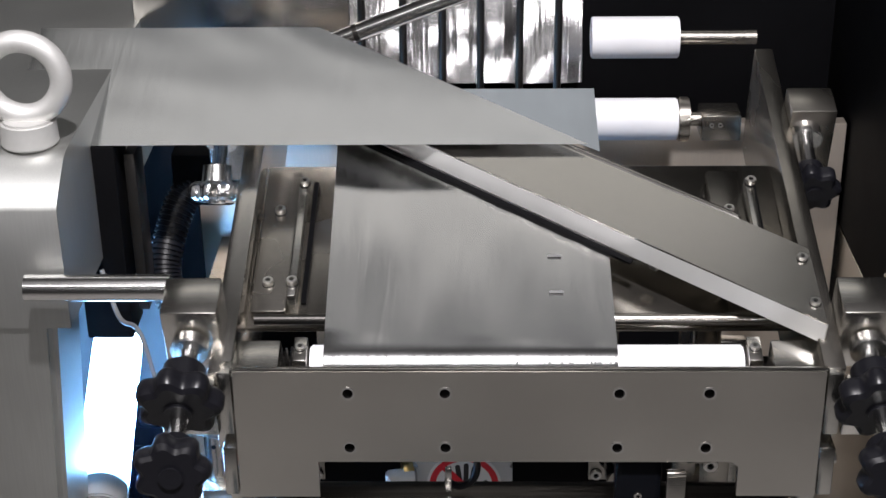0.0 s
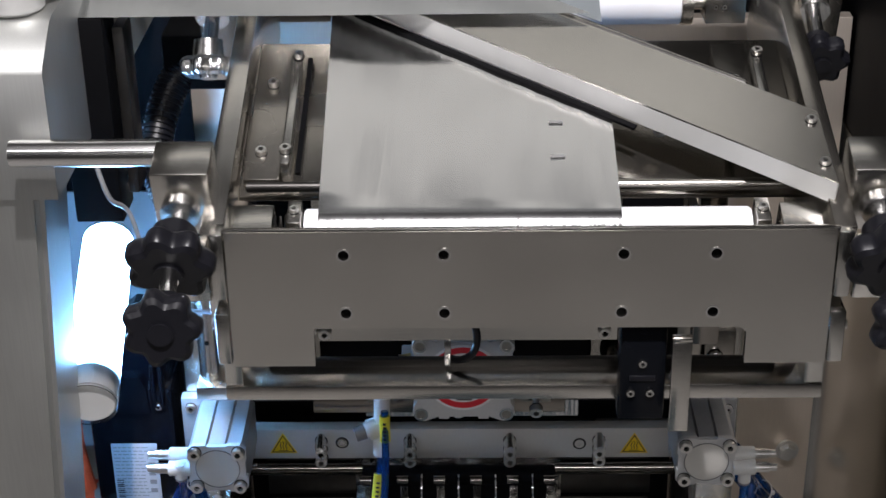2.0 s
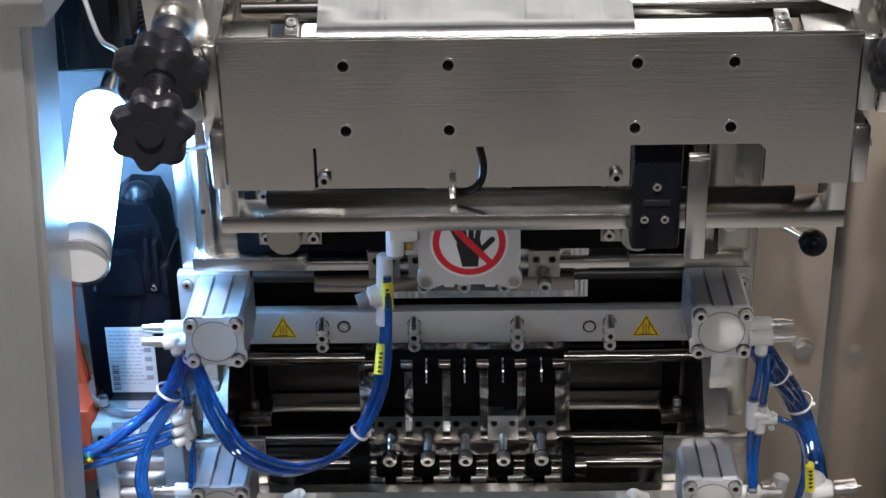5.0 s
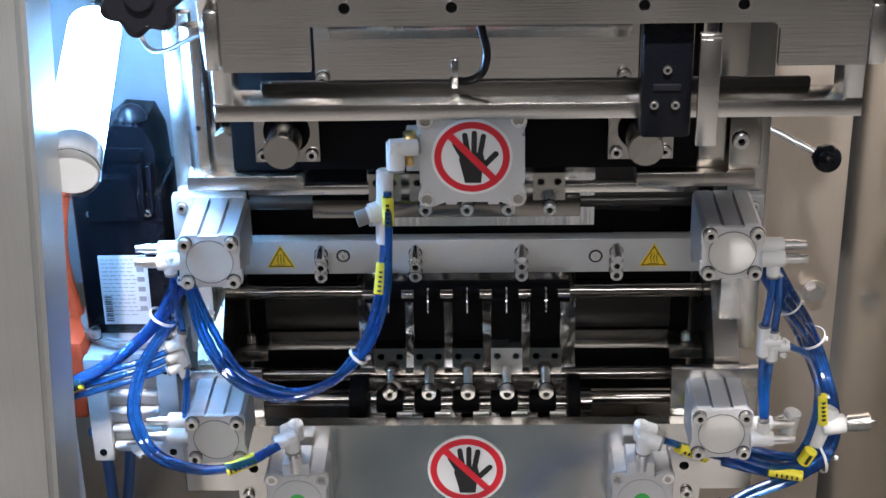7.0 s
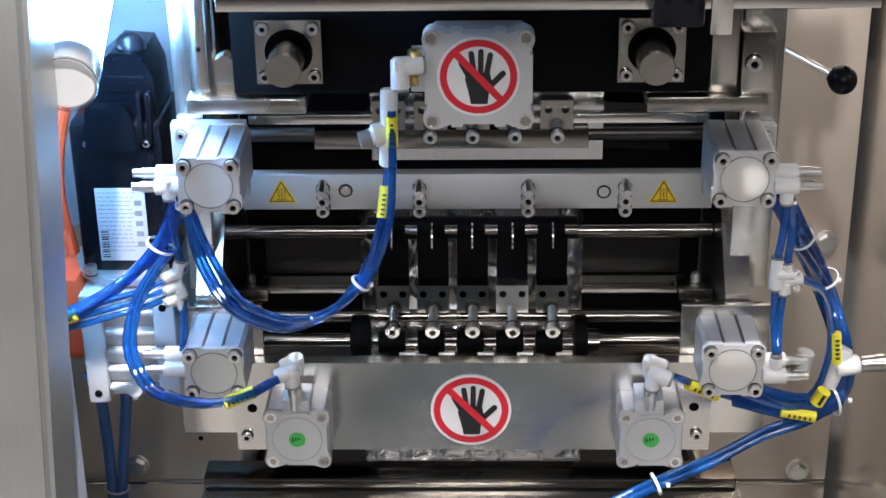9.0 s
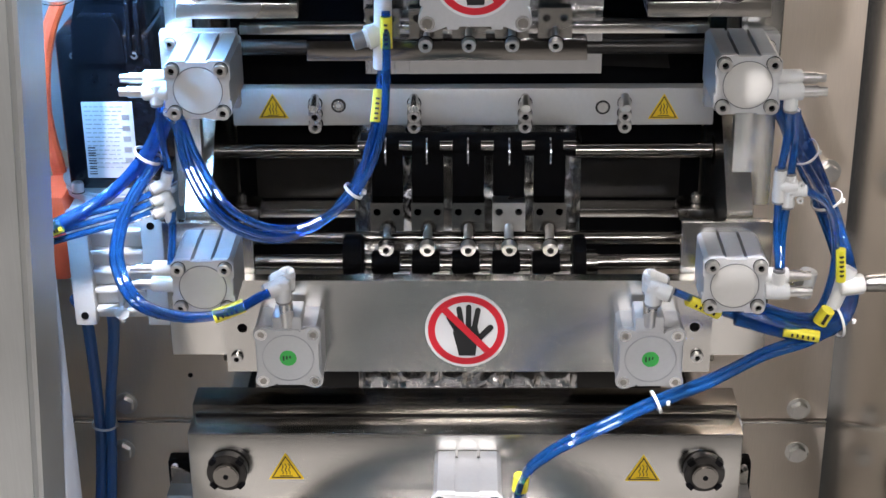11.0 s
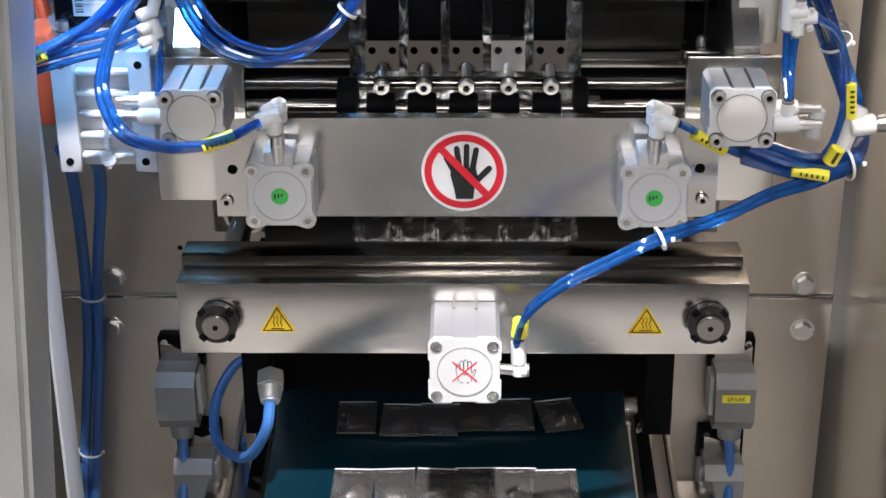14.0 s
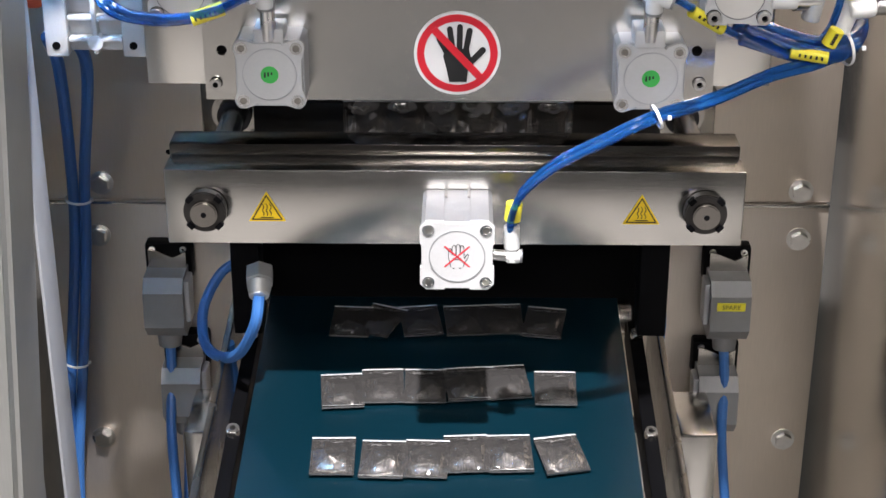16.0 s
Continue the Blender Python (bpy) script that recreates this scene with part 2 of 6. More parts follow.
UPPER = Matrix.Translation((0.0022, -0.0427, 0.083)) @ Matrix.Scale(0.962, 4)  # seat of the upper unit in the machine
STAGE = [Matrix.Identity(4)]


def stage(m=None):
    """Sets the space in which the things that follow are drawn."""
    STAGE[0] = m if m is not None else Matrix.Identity(4)


def thing(name, loc, label, category, group="", kind=""):
    ob = new(name)
    ob.empty_display_size = 0.02
    ob.location = STAGE[0] @ Vector(loc)
    ORIGIN[ob] = ob.location.copy()
    return tagged(ob, label, category, group, kind)


def finish(bm, name, material, origin):
    bmesh.ops.recalc_face_normals(bm, faces=bm.faces)
    bm.normal_update()
    me = bpy.data.meshes.new(name)
    for f in bm.faces:
        f.smooth = len(f.verts) <= 4
    for e in bm.edges:
        if len(e.link_faces) == 2 and e.calc_face_angle(0) > 0.6:
            e.smooth = False
    bm.transform(Matrix.Translation(-origin) @ STAGE[0])
    bm.to_mesh(me)
    bm.free()
    me.materials.append(material)
    # faces of index 1 get black as painted shade
    if any(p.material_index for p in me.polygons):
        me.materials.append(BLACK)
    return me


def part(name, bm, material, parent, label=""):
    """One mesh under a thing or under a part; the mesh is given in world metres."""
    o = ORIGIN[parent]
    ob = new(name, finish(bm, name, material, o))
    ob.parent = parent
    ORIGIN[ob] = o
    return tagged(ob, label)


def solo(name, bm, material, loc, label, category, group="", kind=""):
    """A thing that is one mesh."""
    loc = STAGE[0] @ Vector(loc)
    ob = new(name, finish(bm, name, material, loc))
    ob.location = loc
    ORIGIN[ob] = loc
    return tagged(ob, label, category, group, kind)


B = bmesh.new
FRONT = Matrix(((1, 0, 0, 0), (0, 0, 1, 0), (0, 1, 0, 0), (0, 0, 0, 1)))  # local x, y to world x, z; local z to world y


def at_front(y):
    return Matrix.Translation((0, y, 0)) @ FRONT


def cap_screw(bm, c, r=0.0035, h=0.004, d=(0, -1, 0)):
    """A socket cap screw head; deep hexagon and seat ring painted dark for shade."""
    c, d = Vector(c), Vector(d).normalized()
    old = set(bm.faces)
    ring(bm, c - d * 0.0003, c + d * 0.0004, r * 1.10, r * 0.9, 18)
    cyl(bm, c + d * h * 0.1, c + d * h * 0.35, r * 0.62, seg=6)
    for f in bm.faces:
        if f not in old:
            f.material_index = 1
    ring(bm, c, c + d * h * 0.86, r, r * 0.47, 18)
    ring(bm, c + d * h * 0.86, c + d * h, r * 0.9, r * 0.48, 18)
    return bm


def hex_bolt(bm, c, r=0.006, h=0.005, d=(0, -1, 0)):
    c, d = Vector(c), Vector(d).normalized()
    cyl(bm, c, c + d * 0.0015, r * 1.35, seg=24)
    cyl(bm, c + d * 0.001, c + d * h, r, seg=6, bevel=0.0006)
    return bm


def screws(parent, places, r=0.0035, h=0.004, d=(0, -1, 0), label=""):
    for c in places:
        part("screw", cap_screw(B(), c, r, h, d), BOLT, parent, label)


# ---- the unseen hall round the machine, walls and ceiling dark to limit reflections ----
def hall():
    for name, b in (("floor", (-4, 4, -5, 3, -0.1, 0)), ("ceiling", (-4, 4, -5, 3, 3.6, 3.7)), ("wall_north", (-4, 4, 3, 3.1, 0, 3.6)), ("wall_south", (-4, 4, -5.1, -5, 0, 3.6)), ("wall_west", (-4.1, -4, -5, 3, 0, 3.6)), ("wall_east", (4, 4.1, -5, 3, 0, 3.6))):
        mt = FLOORM if name == "floor" else CEILM if name == "ceiling" else WALLM
        lab = {"floor": "grey resin hall floor", "ceiling": "plain grey hall ceiling"}.get(name, "plain painted hall wall")
        solo(name, box(B(), *b, bevel=0), mt, (0, 0, 0), lab, name.split("_")[0], kind="structure")
    # unseen glowing panels, added where the area lamps hang
    for x, y in ((-2.6, -2.4), (-0.1, 1.3), (-0.5, -1.9), (0.1, -4.6)):
        lamp = thing("unseen_ceiling_panel", (x, y, 3.6), "unseen long white ceiling panel put at a hall area lamp", "light", "hall lights")
        part("frame", box(B(), x - 0.8, x + 0.8, y - 0.22, y + 0.22, 3.5, 3.598), WHITE, lamp)
        part("diffuser", box(B(), x - 0.76, x + 0.76, y - 0.18, y + 0.18, 3.485, 3.499), PANELGLOW, lamp, "glowing diffuser")
    x, y = 0.05, -1.02
    sp = thing("ceiling_spot", (x, y, 3.6), "small round white ceiling spot over the machine", "light")
    part("housing", ring(B(), (x, y, 3.46), (x, y, 3.598), 0.09, 0.075, 28), WHITE, sp)
    part("top_plate", cyl(B(), (x, y, 3.58), (x, y, 3.597), 0.075, seg=28), WHITE, sp)


hall()


# ---- the machine's cabinet ----
def cabinet():
    c = thing("machine_cabinet", (0, 0.31, 0), "stainless steel cabinet behind the packaging machine parts", "cabinet")
    part("upper_panel", box(B(), -0.40, 0.346, 0.31, 0.325, 0.8925, 1.6), PANEL, c)
    part("lower_panel", box(B(), -0.40, 0.346, 0.31, 0.325, 0.0, 0.8885), PANEL, c)
    part("panel_edge", box(B(), -0.40, 0.346, 0.3065, 0.3095, 0.8885, 0.8915, 0.0006), CHROME, c, "bright folded edge between panels")
    # upper side panel blackened for the shade beside the guide unit
    part("shaded_upper_panel", box(B(), 0.349, 0.362, -0.12, 0.6, 1.5, 1.9), BLACK, c)
    part("side_panel", box(B(), 0.349, 0.362, -0.12, 0.33, 0.0, 1.4985), POLISH, c, "polished side panel that mirrors the bolts")
    part("side_panel", box(B(), -0.415, -0.402, -0.05, 0.33, 0.0, 1.75), POLISH, c, "polished side panel")
    # black panel put in for the shaded depth behind the film
    part("shade_backdrop", box(B(), -0.40, 0.346, 0.40, 0.415, 1.3, 1.79), BLACK, c)
    for p in ((0.318, 0.31, 0.904), (0.32, 0.31, 0.8555), (0.324, 0.31, 0.637), (-0.354, 0.31, 0.634), (-0.333, 0.31, 0.909), (-0.34, 0.31, 0.856), (0.325, 0.31, 1.15)):
        part("hex_bolt", hex_bolt(B(), p, 0.0085, 0.008), BOLT, c)
    for p in ((-0.268, 0.94), (-0.262, 0.905), (0.25, 0.915), (0.262, 0.86), (-0.26, 0.862), (-0.262, 0.71), (0.232, 0.74)):
        part("hole", cyl(B(), (p[0], 0.3094, p[1]), (p[0], 0.312, p[1]), 0.0025, seg=12), BLACK, c)


cabinet()


def column():
    c = thing("frame_column", (-0.35, -0.02, 0), "thick rounded stainless steel frame column with top beam", "frame")
    bp = plate(B(), [(-0.47, -0.0863), (-0.332, -0.0863), (-0.332, 0.75), (-0.309, 1.09), (-0.290, 1.39), (-0.2715, 1.685), (-0.47, 1.685)], [], 0.075, at_front(-0.055))
    bmesh.ops.bevel(bp, geom=[e for e in bp.edges if len(e.link_faces) == 2 and e.calc_face_angle(0) > 1.0], offset=0.006, segments=3, affect="EDGES")
    part("post", bp, COLUMN, c)
    bm = B()
    plate(bm, [(-0.058, 1.60), (-0.058, 1.689), (-0.055, 1.694), (-0.025, 1.7135), (-0.015, 1.716), (0.9, 1.716), (0.9, 1.60)], [], 0.135, Matrix.Translation((-0.40, 0, 0)) @ Matrix(((0, 0, 1, 0), (1, 0, 0, 0), (0, 1, 0, 0), (0, 0, 0, 1))))
    part("door_sheet", box(B(), -0.3195, -0.317, 0.021, 0.062, -0.0863, 1.20, 0.0006), MILKY, c, "milky clear acrylic door sheet seen edge-on")
    part("beam", bm, COLUMN, c)
    e = thing("lifting_eye", (-0.292, -0.004, 1.716), "shiny steel lifting eye bolt on the frame beam", "eye bolt")
    b = B()
    cyl(b, (-0.292, -0.004, 1.716), (-0.292, -0.004, 1.735), 0.020, 0.019, 32, 0.002)
    part("collar", b, BLASTED, e)
    b = B()
    n = 40
    prev = None
    rows = []
    for i in range(n):
        a = 2 * math.pi * i / n
        d = Vector((math.cos(a), 0, math.sin(a)))
        c0 = Vector((-0.292, -0.004, 1.7635)) + d * 0.0265
        rows.append([b.verts.new(c0 + 0.0078 * (d * math.cos(2 * math.pi * k / 14) + Vector((0, 1, 0)) * math.sin(2 * math.pi * k / 14))) for k in range(14)])
    for i in range(n):
        p, q = rows[i], rows[(i + 1) % n]
        for k in range(14):
            b.faces.new((p[k], p[(k + 1) % 14], q[(k + 1) % 14], q[k]))
    part("eye", b, BLASTED, e)


stage(UPPER)
column()

# ---- the inclined film guide unit on top ----
SL = pose(0, -0.122, 1.616, 15.5)  # local x across, y up the slope, z off the slope


def sl(u, v, n=0):
    return SL @ Vector((u, v, n))


def guide_unit():
    g = thing("film_guide_unit", (0.048, -0.12, 1.49), "stainless steel film guide frame with drilled front plate", "machine frame")
    part("side_plate", box(B(), -0.157, -0.1425, -0.02, 0.33, -0.09, 0.005, 0.001, SL), STEEL_X, g)
    # right plate in the darker steel, for its shaded inner face
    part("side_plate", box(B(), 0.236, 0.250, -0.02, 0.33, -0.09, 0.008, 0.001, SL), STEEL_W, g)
    out = [(-0.140, 1.525), (-0.088, 1.525), (-0.088, 1.5525), (0.181, 1.5525), (0.185, 1.5485), (0.185, 1.526), (0.236, 1.526), (0.236, 1.6205), (-0.140, 1.6205)]
    holes = [(x, z, 0.0034) for x in (-0.067, -0.005, 0.106, 0.163) for z in (1.6045, 1.5635)]
    fp = part("front_plate", plate(B(), out, holes, 0.006, at_front(-0.151)), STEEL_X, g, "brushed front plate with eight drilled holes")
    for x, z, r in holes:
        part("rim", ring(B(), (x, -0.1514, z), (x, -0.149, z), 0.0046, 0.0034, 20), CHROME, fp)
    # added black sheet that stands in for the shade inside the holes
    part("backing", box(B(), -0.086, 0.180, -0.1445, -0.143, 1.5555, 1.614, 0), BLACK, g)
    part("top_flange", box(B(), -0.142, 0.238, -0.1505, -0.1465, 1.6185, 1.6222, 0.001), STEEL_X, g)
    part("lip_bar", box(B(), -0.151, 0.242, -0.128, -0.10, 1.485, 1.4955, 0.0006), STEEL_X, g)
    for x0, x1 in ((-0.151, -0.139), (0.2295, 0.242)):
        part("lip_leg", box(B(), x0, x1, -0.127, -0.10, 1.4957, 1.60, 0.001), STEEL_Z, g)
    sb = thing("sensor_block", (0.123, -0.15, 1.49), "black plastic sensor block beside a steel bracket", "sensor")
    part("body", box(B(), 0.1065, 0.1370, -0.1445, -0.1285, 1.478, 1.558, 0.003), ENAMEL, sb, "glossy black plastic body")
    for x, z in ((0.1145, 1.500), (0.127, 1.500), (0.1215, 1.522)):
        part("screw", cap_screw(B(), (x, -0.1445, z), 0.0026, 0.002), BOLT, sb)
    part("face_groove", box(B(), 0.1135, 0.130, -0.1455, -0.144, 1.509, 1.513, 0.0005), RUBBER, sb)
    part("bracket", box(B(), 0.1385, 0.1510, -0.157, -0.153, 1.478, 1.5445, 0.0008), STEEL_X, sb, "bright steel bracket")
    part("bracket_top", box(B(), 0.1385, 0.1510, -0.157, -0.1512, 1.5447, 1.5475, 0.0008), STEEL_X, sb)
    part("inner_rail", box(B(), -0.125, 0.215, -0.104, -0.098, 1.4895, 1.5010, 0.001), DARK, g)
    part("inner_rail", box(B(), -0.125, 0.215, -0.106, -0.098, 1.478, 1.4890, 0.001), DARK, g)
    cv = part("cover_plate", plate(B(), [(-0.1005, 1.4620), (0.1180, 1.4620), (0.1180, 1.60), (-0.1005, 1.60)], [], 0.003, at_front(-0.011)), STEEL_X, g)
    for x in (-0.0955, 0.1085):
        part("screw", cap_screw(B(), (x, -0.011, 1.4705), 0.0045, 0.007), BOLT, cv)
    part("side_block", box(B(), 0.171, 0.1905, -0.02, -0.008, 1.462, 1.59, 0.002), SHAFT, g)
    part("pin", box(B(), -0.0065, -0.002, -0.106, -0.102, 1.497, 1.516, 0.0005), CHROME, g, "bright upright pin")
    part("cable", hose(B(), [(0.004, -0.10, 1.565), (0.0125, -0.107, 1.536), (0.0155, -0.107, 1.520), (0.0125, -0.107, 1.508), (0.004, -0.106, 1.5022), (-0.006, -0.098, 1.500)], 0.0026), RUBBER, g, "black bent cable")
    for z0, z1 in ((1.572, 1.618), (1.525, 1.562)):
        part("corner_bracket", box(B(), 0.2375, 0.2475, -0.149, -0.115, z0, z1, 0.0015), STEEL_Z, g)
        part("corner_bracket", box(B(), -0.1505, -0.1415, -0.149, -0.115, z0, z1, 0.0015), STEEL_Z, g)
    for p in ((0.2475, -0.135, 1.604), (0.2475, -0.135, 1.545)):
        part("screw", cap_screw(B(), p, 0.0035, 0.004, (1, 0, 0)), BOLT, g)
    for p in ((-0.1505, -0.135, 1.604), (-0.1505, -0.135, 1.548)):
        part("screw", cap_screw(B(), p, 0.0035, 0.004, (-1, 0, 0)), BOLT, g)
    # inside the frame, either side of the film, in steel darkened for shade
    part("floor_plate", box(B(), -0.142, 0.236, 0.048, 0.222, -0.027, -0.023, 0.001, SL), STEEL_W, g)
    for s in (1, -1):
        x = -0.115 if s == 1 else 0.21
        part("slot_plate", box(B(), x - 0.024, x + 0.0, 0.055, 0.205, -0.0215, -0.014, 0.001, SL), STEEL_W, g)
        part("guide_rail", box(B(), x + 0.001, x + 0.007, 0.06, 0.185, -0.0215, -0.004, 0.001, SL), STEEL_Z, g)
        part("slot", box(B(), x + 0.009, x + 0.0125, 0.07, 0.20, -0.0222, -0.0205, 0, SL), BLACK, g)
        for u, v in ((x - 0.014, 0.082), (x - 0.012, 0.158), (x + 0.004, 0.072), (x + 0.005, 0.178)):
            a = sl(u, v, -0.014 if u < x else -0.004)
            part("screw", cap_screw(B(), a, 0.0038, 0.0045, (SL.to_3x3() @ Vector((0, 0, 1)))), BOLT, g)
    part("cross_rod", cyl(B(), sl(-0.135, 0.045, -0.012), sl(-0.085, 0.045, -0.012), 0.0035), DARK, g)
    part("cross_rod", cyl(B(), sl(0.10, 0.045, -0.012), sl(0.222, 0.045, -0.012), 0.0042), STEEL_W, g)
    part("cross_plate", box(B(), -0.142, 0.236, 0.010, 0.044, -0.05, -0.046, 0.001, SL), DARK, g)
    part("coil", hose(B(), [sl(-0.128 + 0.0011 * i, 0.028 + 0.006 * math.cos(i * 1.9), -0.03 + 0.006 * math.sin(i * 1.9)) for i in range(24)], 0.0009, 6, 3), DARK, g, "dark coil spring")
    for x in (-0.142, 0.207):
        part("corner_block", box(B(), x, x + 0.029, -0.022, 0.014, -0.03, 0.0, 0.0015, SL), STEEL_X, g)
    r = thing("guide_roller", sl(0.048, 0, -0.008), "white coated guide roller in steel bearings", "roller", "guide rollers")
    part("drum", cyl(B(), sl(-0.093, 0, -0.0105), sl(0.188, 0, -0.0105), 0.014, seg=40, bevel=0.001), ROLLER, r)
    for x in (-0.1035, 0.190):
        b = part("bearing", box(B(), x, x + 0.009, -0.011, 0.011, -0.022, 0.006, 0.001, SL), STEEL_X, r)
        part("screw", cap_screw(B(), sl(x + 0.0045, 0, 0.006), 0.003, 0.003, (SL.to_3x3() @ Vector((0, 0, 1)))), BOLT, b)
    return g


guide_unit()


def film():
    """The foil: down the slope, round the roller, then inside the machine to the sealing bars."""
    b = B()
    rows = []
    nu, nv = 44, 34

    def height(u, v):
        e = min((u + 0.087) / 0.02, 1.0)
        return 0.0007 * noise.noise((u * 28, v * 9, 3)) + 0.0003 * noise.noise((u * 110, v * 12, 7)) + 0.002 * (1 - e)

    for j in range(nv + 1):
        row = []
        for i in range(nu + 1):
            left = -0.084 - 0.004 * j / nv
            u = left + (0.1065 - left) * i / nu
            top = min(0.232, 0.104 + (0.1065 - u) * 0.73)
            v = 0.0 + top * j / nv
            row.append(b.verts.new(sl(u, v, 0.0045 + (height(u, v) if j > 1 else 0))))
        rows.append(row)
    wrap = []
    for k in range(1, 9):
        a = math.radians(90 - 15 * k)
        wrap.append([b.verts.new(sl(-0.084 + 0.1905 * i / nu, -0.0148 * math.cos(a), -0.0105 + 0.0148 * math.sin(a))) for i in range(nu + 1)])
    down = [[b.verts.new((-0.084 + 0.1905 * i / nu, y, z)) for i in range(nu + 1)] for y, z in ((-0.105, 1.545), (-0.062, 1.515), (0.19, 1.492), (0.197, 1.485), (0.197, 1.262))]
    seq = rows[::-1] + wrap + down
    for p, q in zip(seq, seq[1:]):
        for i in range(nu):
            b.faces.new((p[i], p[i + 1], q[i + 1], q[i]))
    web = thing("film_web", sl(0.01, 0.1), "silver metallised packaging film stretched over the roller", "film")
    part("web", b, FILM, web)
    for v in (0.052, 0.088):
        part("print_mark", box(B(), 0.064, 0.0735, v, v + 0.0022, 0.0056, 0.0060, 0, SL), GREYP, web, "small grey register mark")
    # the incoming film, folded over the diagonal edge
    inc = thing("incoming_film", sl(-0.1, 0.28, 0.03), "flat grey-silver film led over the diagonal edge", "film")
    b = B()
    n = 30
    lo, hi = [], []
    for i in range(n + 1):
        s = i / n
        lo.append((-0.33 + 0.426 * s, 0.1865))
        hi.append((-0.33 + 0.221 * s, 0.3363))
    for j in range(13):
        rows.append([b.verts.new(sl(a[0] + (c[0] - a[0]) * j / 12, a[1] + (c[1] - a[1]) * j / 12, 0.026 + 0.0004 * noise.noise((a[0] * 14, j * 0.3, 5)))) for a, c in zip(lo, hi)])
    grid = rows[-13:]
    for p, q in zip(grid, grid[1:]):
        for i in range(n):
            b.faces.new((p[i], p[i + 1], q[i + 1], q[i]))
    part("sheet", b, FILM_FLAT, inc)
    b = B()
    plate(b, [(0.0, 0.272), (0.085, 0.208), (0.1055, 0.195), (0.1055, 0.272)], [], 0.0004, SL @ Matrix.Translation((0, 0, 0.012)))
    part("return_sheet", b, REVERSE, inc, "dull grey reverse side")


film()


def diagonal_guide():
    g = thing("diagonal_guide", sl(0.1, 0.12, 0.02), "bent stainless steel diagonal folding plate with screws", "guide plate")
    m = SL @ Matrix.Translation((0, 0, 0.018))
    part("face", plate(B(), [(-0.10, 0.325), (0.239, 0.080), (0.2405, 0.008), (0.128, 0.088), (-0.12, 0.265)], [(0.2335, 0.07, 0.002), (0.2355, 0.027, 0.002)], 0.002, m), STEEL_X, g)
    b = B()
    a0, a1 = Vector((-0.12, 0.265)), Vector((0.2405, 0.008))
    off = Vector((-0.0015, -0.0035))
    vs = [b.verts.new(sl(*(p + o), n)) for o, n in ((Vector((0, 0)), 0.019), (off, 0.0055), (off + Vector((0.0012, 0.0016)), 0.0055), (Vector((0.0012, 0.0016)), 0.0175)) for p in (a0, a1)]
    for q in ((0, 1, 3, 2), (2, 3, 5, 4), (4, 5, 7, 6), (6, 7, 1, 0), (0, 2, 4, 6), (1, 7, 5, 3)):
        b.faces.new([vs[i] for i in q])
    part("flange", b, SATIN, g, "bright bent flange")
    # black strip painted in for the shade under the flange
    part("gap_shade", box(B(), -0.20, 0.10, -0.0022, 0.0022, 0.001, 0.003, 0, SL @ Matrix.Translation((0.040, 0.1405, 0.0035)) @ pose(0, 0, 0, 0, 0, -35.5)), BLACK, g)
    part("rim_rod", cyl(B(), sl(0.04, 0.222, 0.017), sl(0.197, 0.113, 0.017), 0.004, seg=16, bevel=0.001), STEEL_X, g)
    up = SL.to_3x3() @ Vector((-0.55, -0.75, 0.35))
    for c in ((-0.031, 0.083, 1.674), (0.054, 0.022, 1.656), (0.139, -0.035, 1.638)):
        c = Vector(c)
        part("screw", cap_screw(B(), c - up * 0.003, 0.0048, 0.006, up), BOLT, g)
        q = c + (SL.to_3x3() @ Vector((-0.0085, 0.006, 0.0)))
        part("hole", cyl(B(), q - up * 0.002, q - up * 0.0005, 0.003, seg=16), BLACK, g)
    for u, v in ((0.2335, 0.07), (0.2355, 0.027)):
        part("screw", cap_screw(B(), sl(u, v, 0.02), 0.0035, 0.003, SL.to_3x3() @ Vector((0, 0, 1))), BOLT, g)


diagonal_guide()


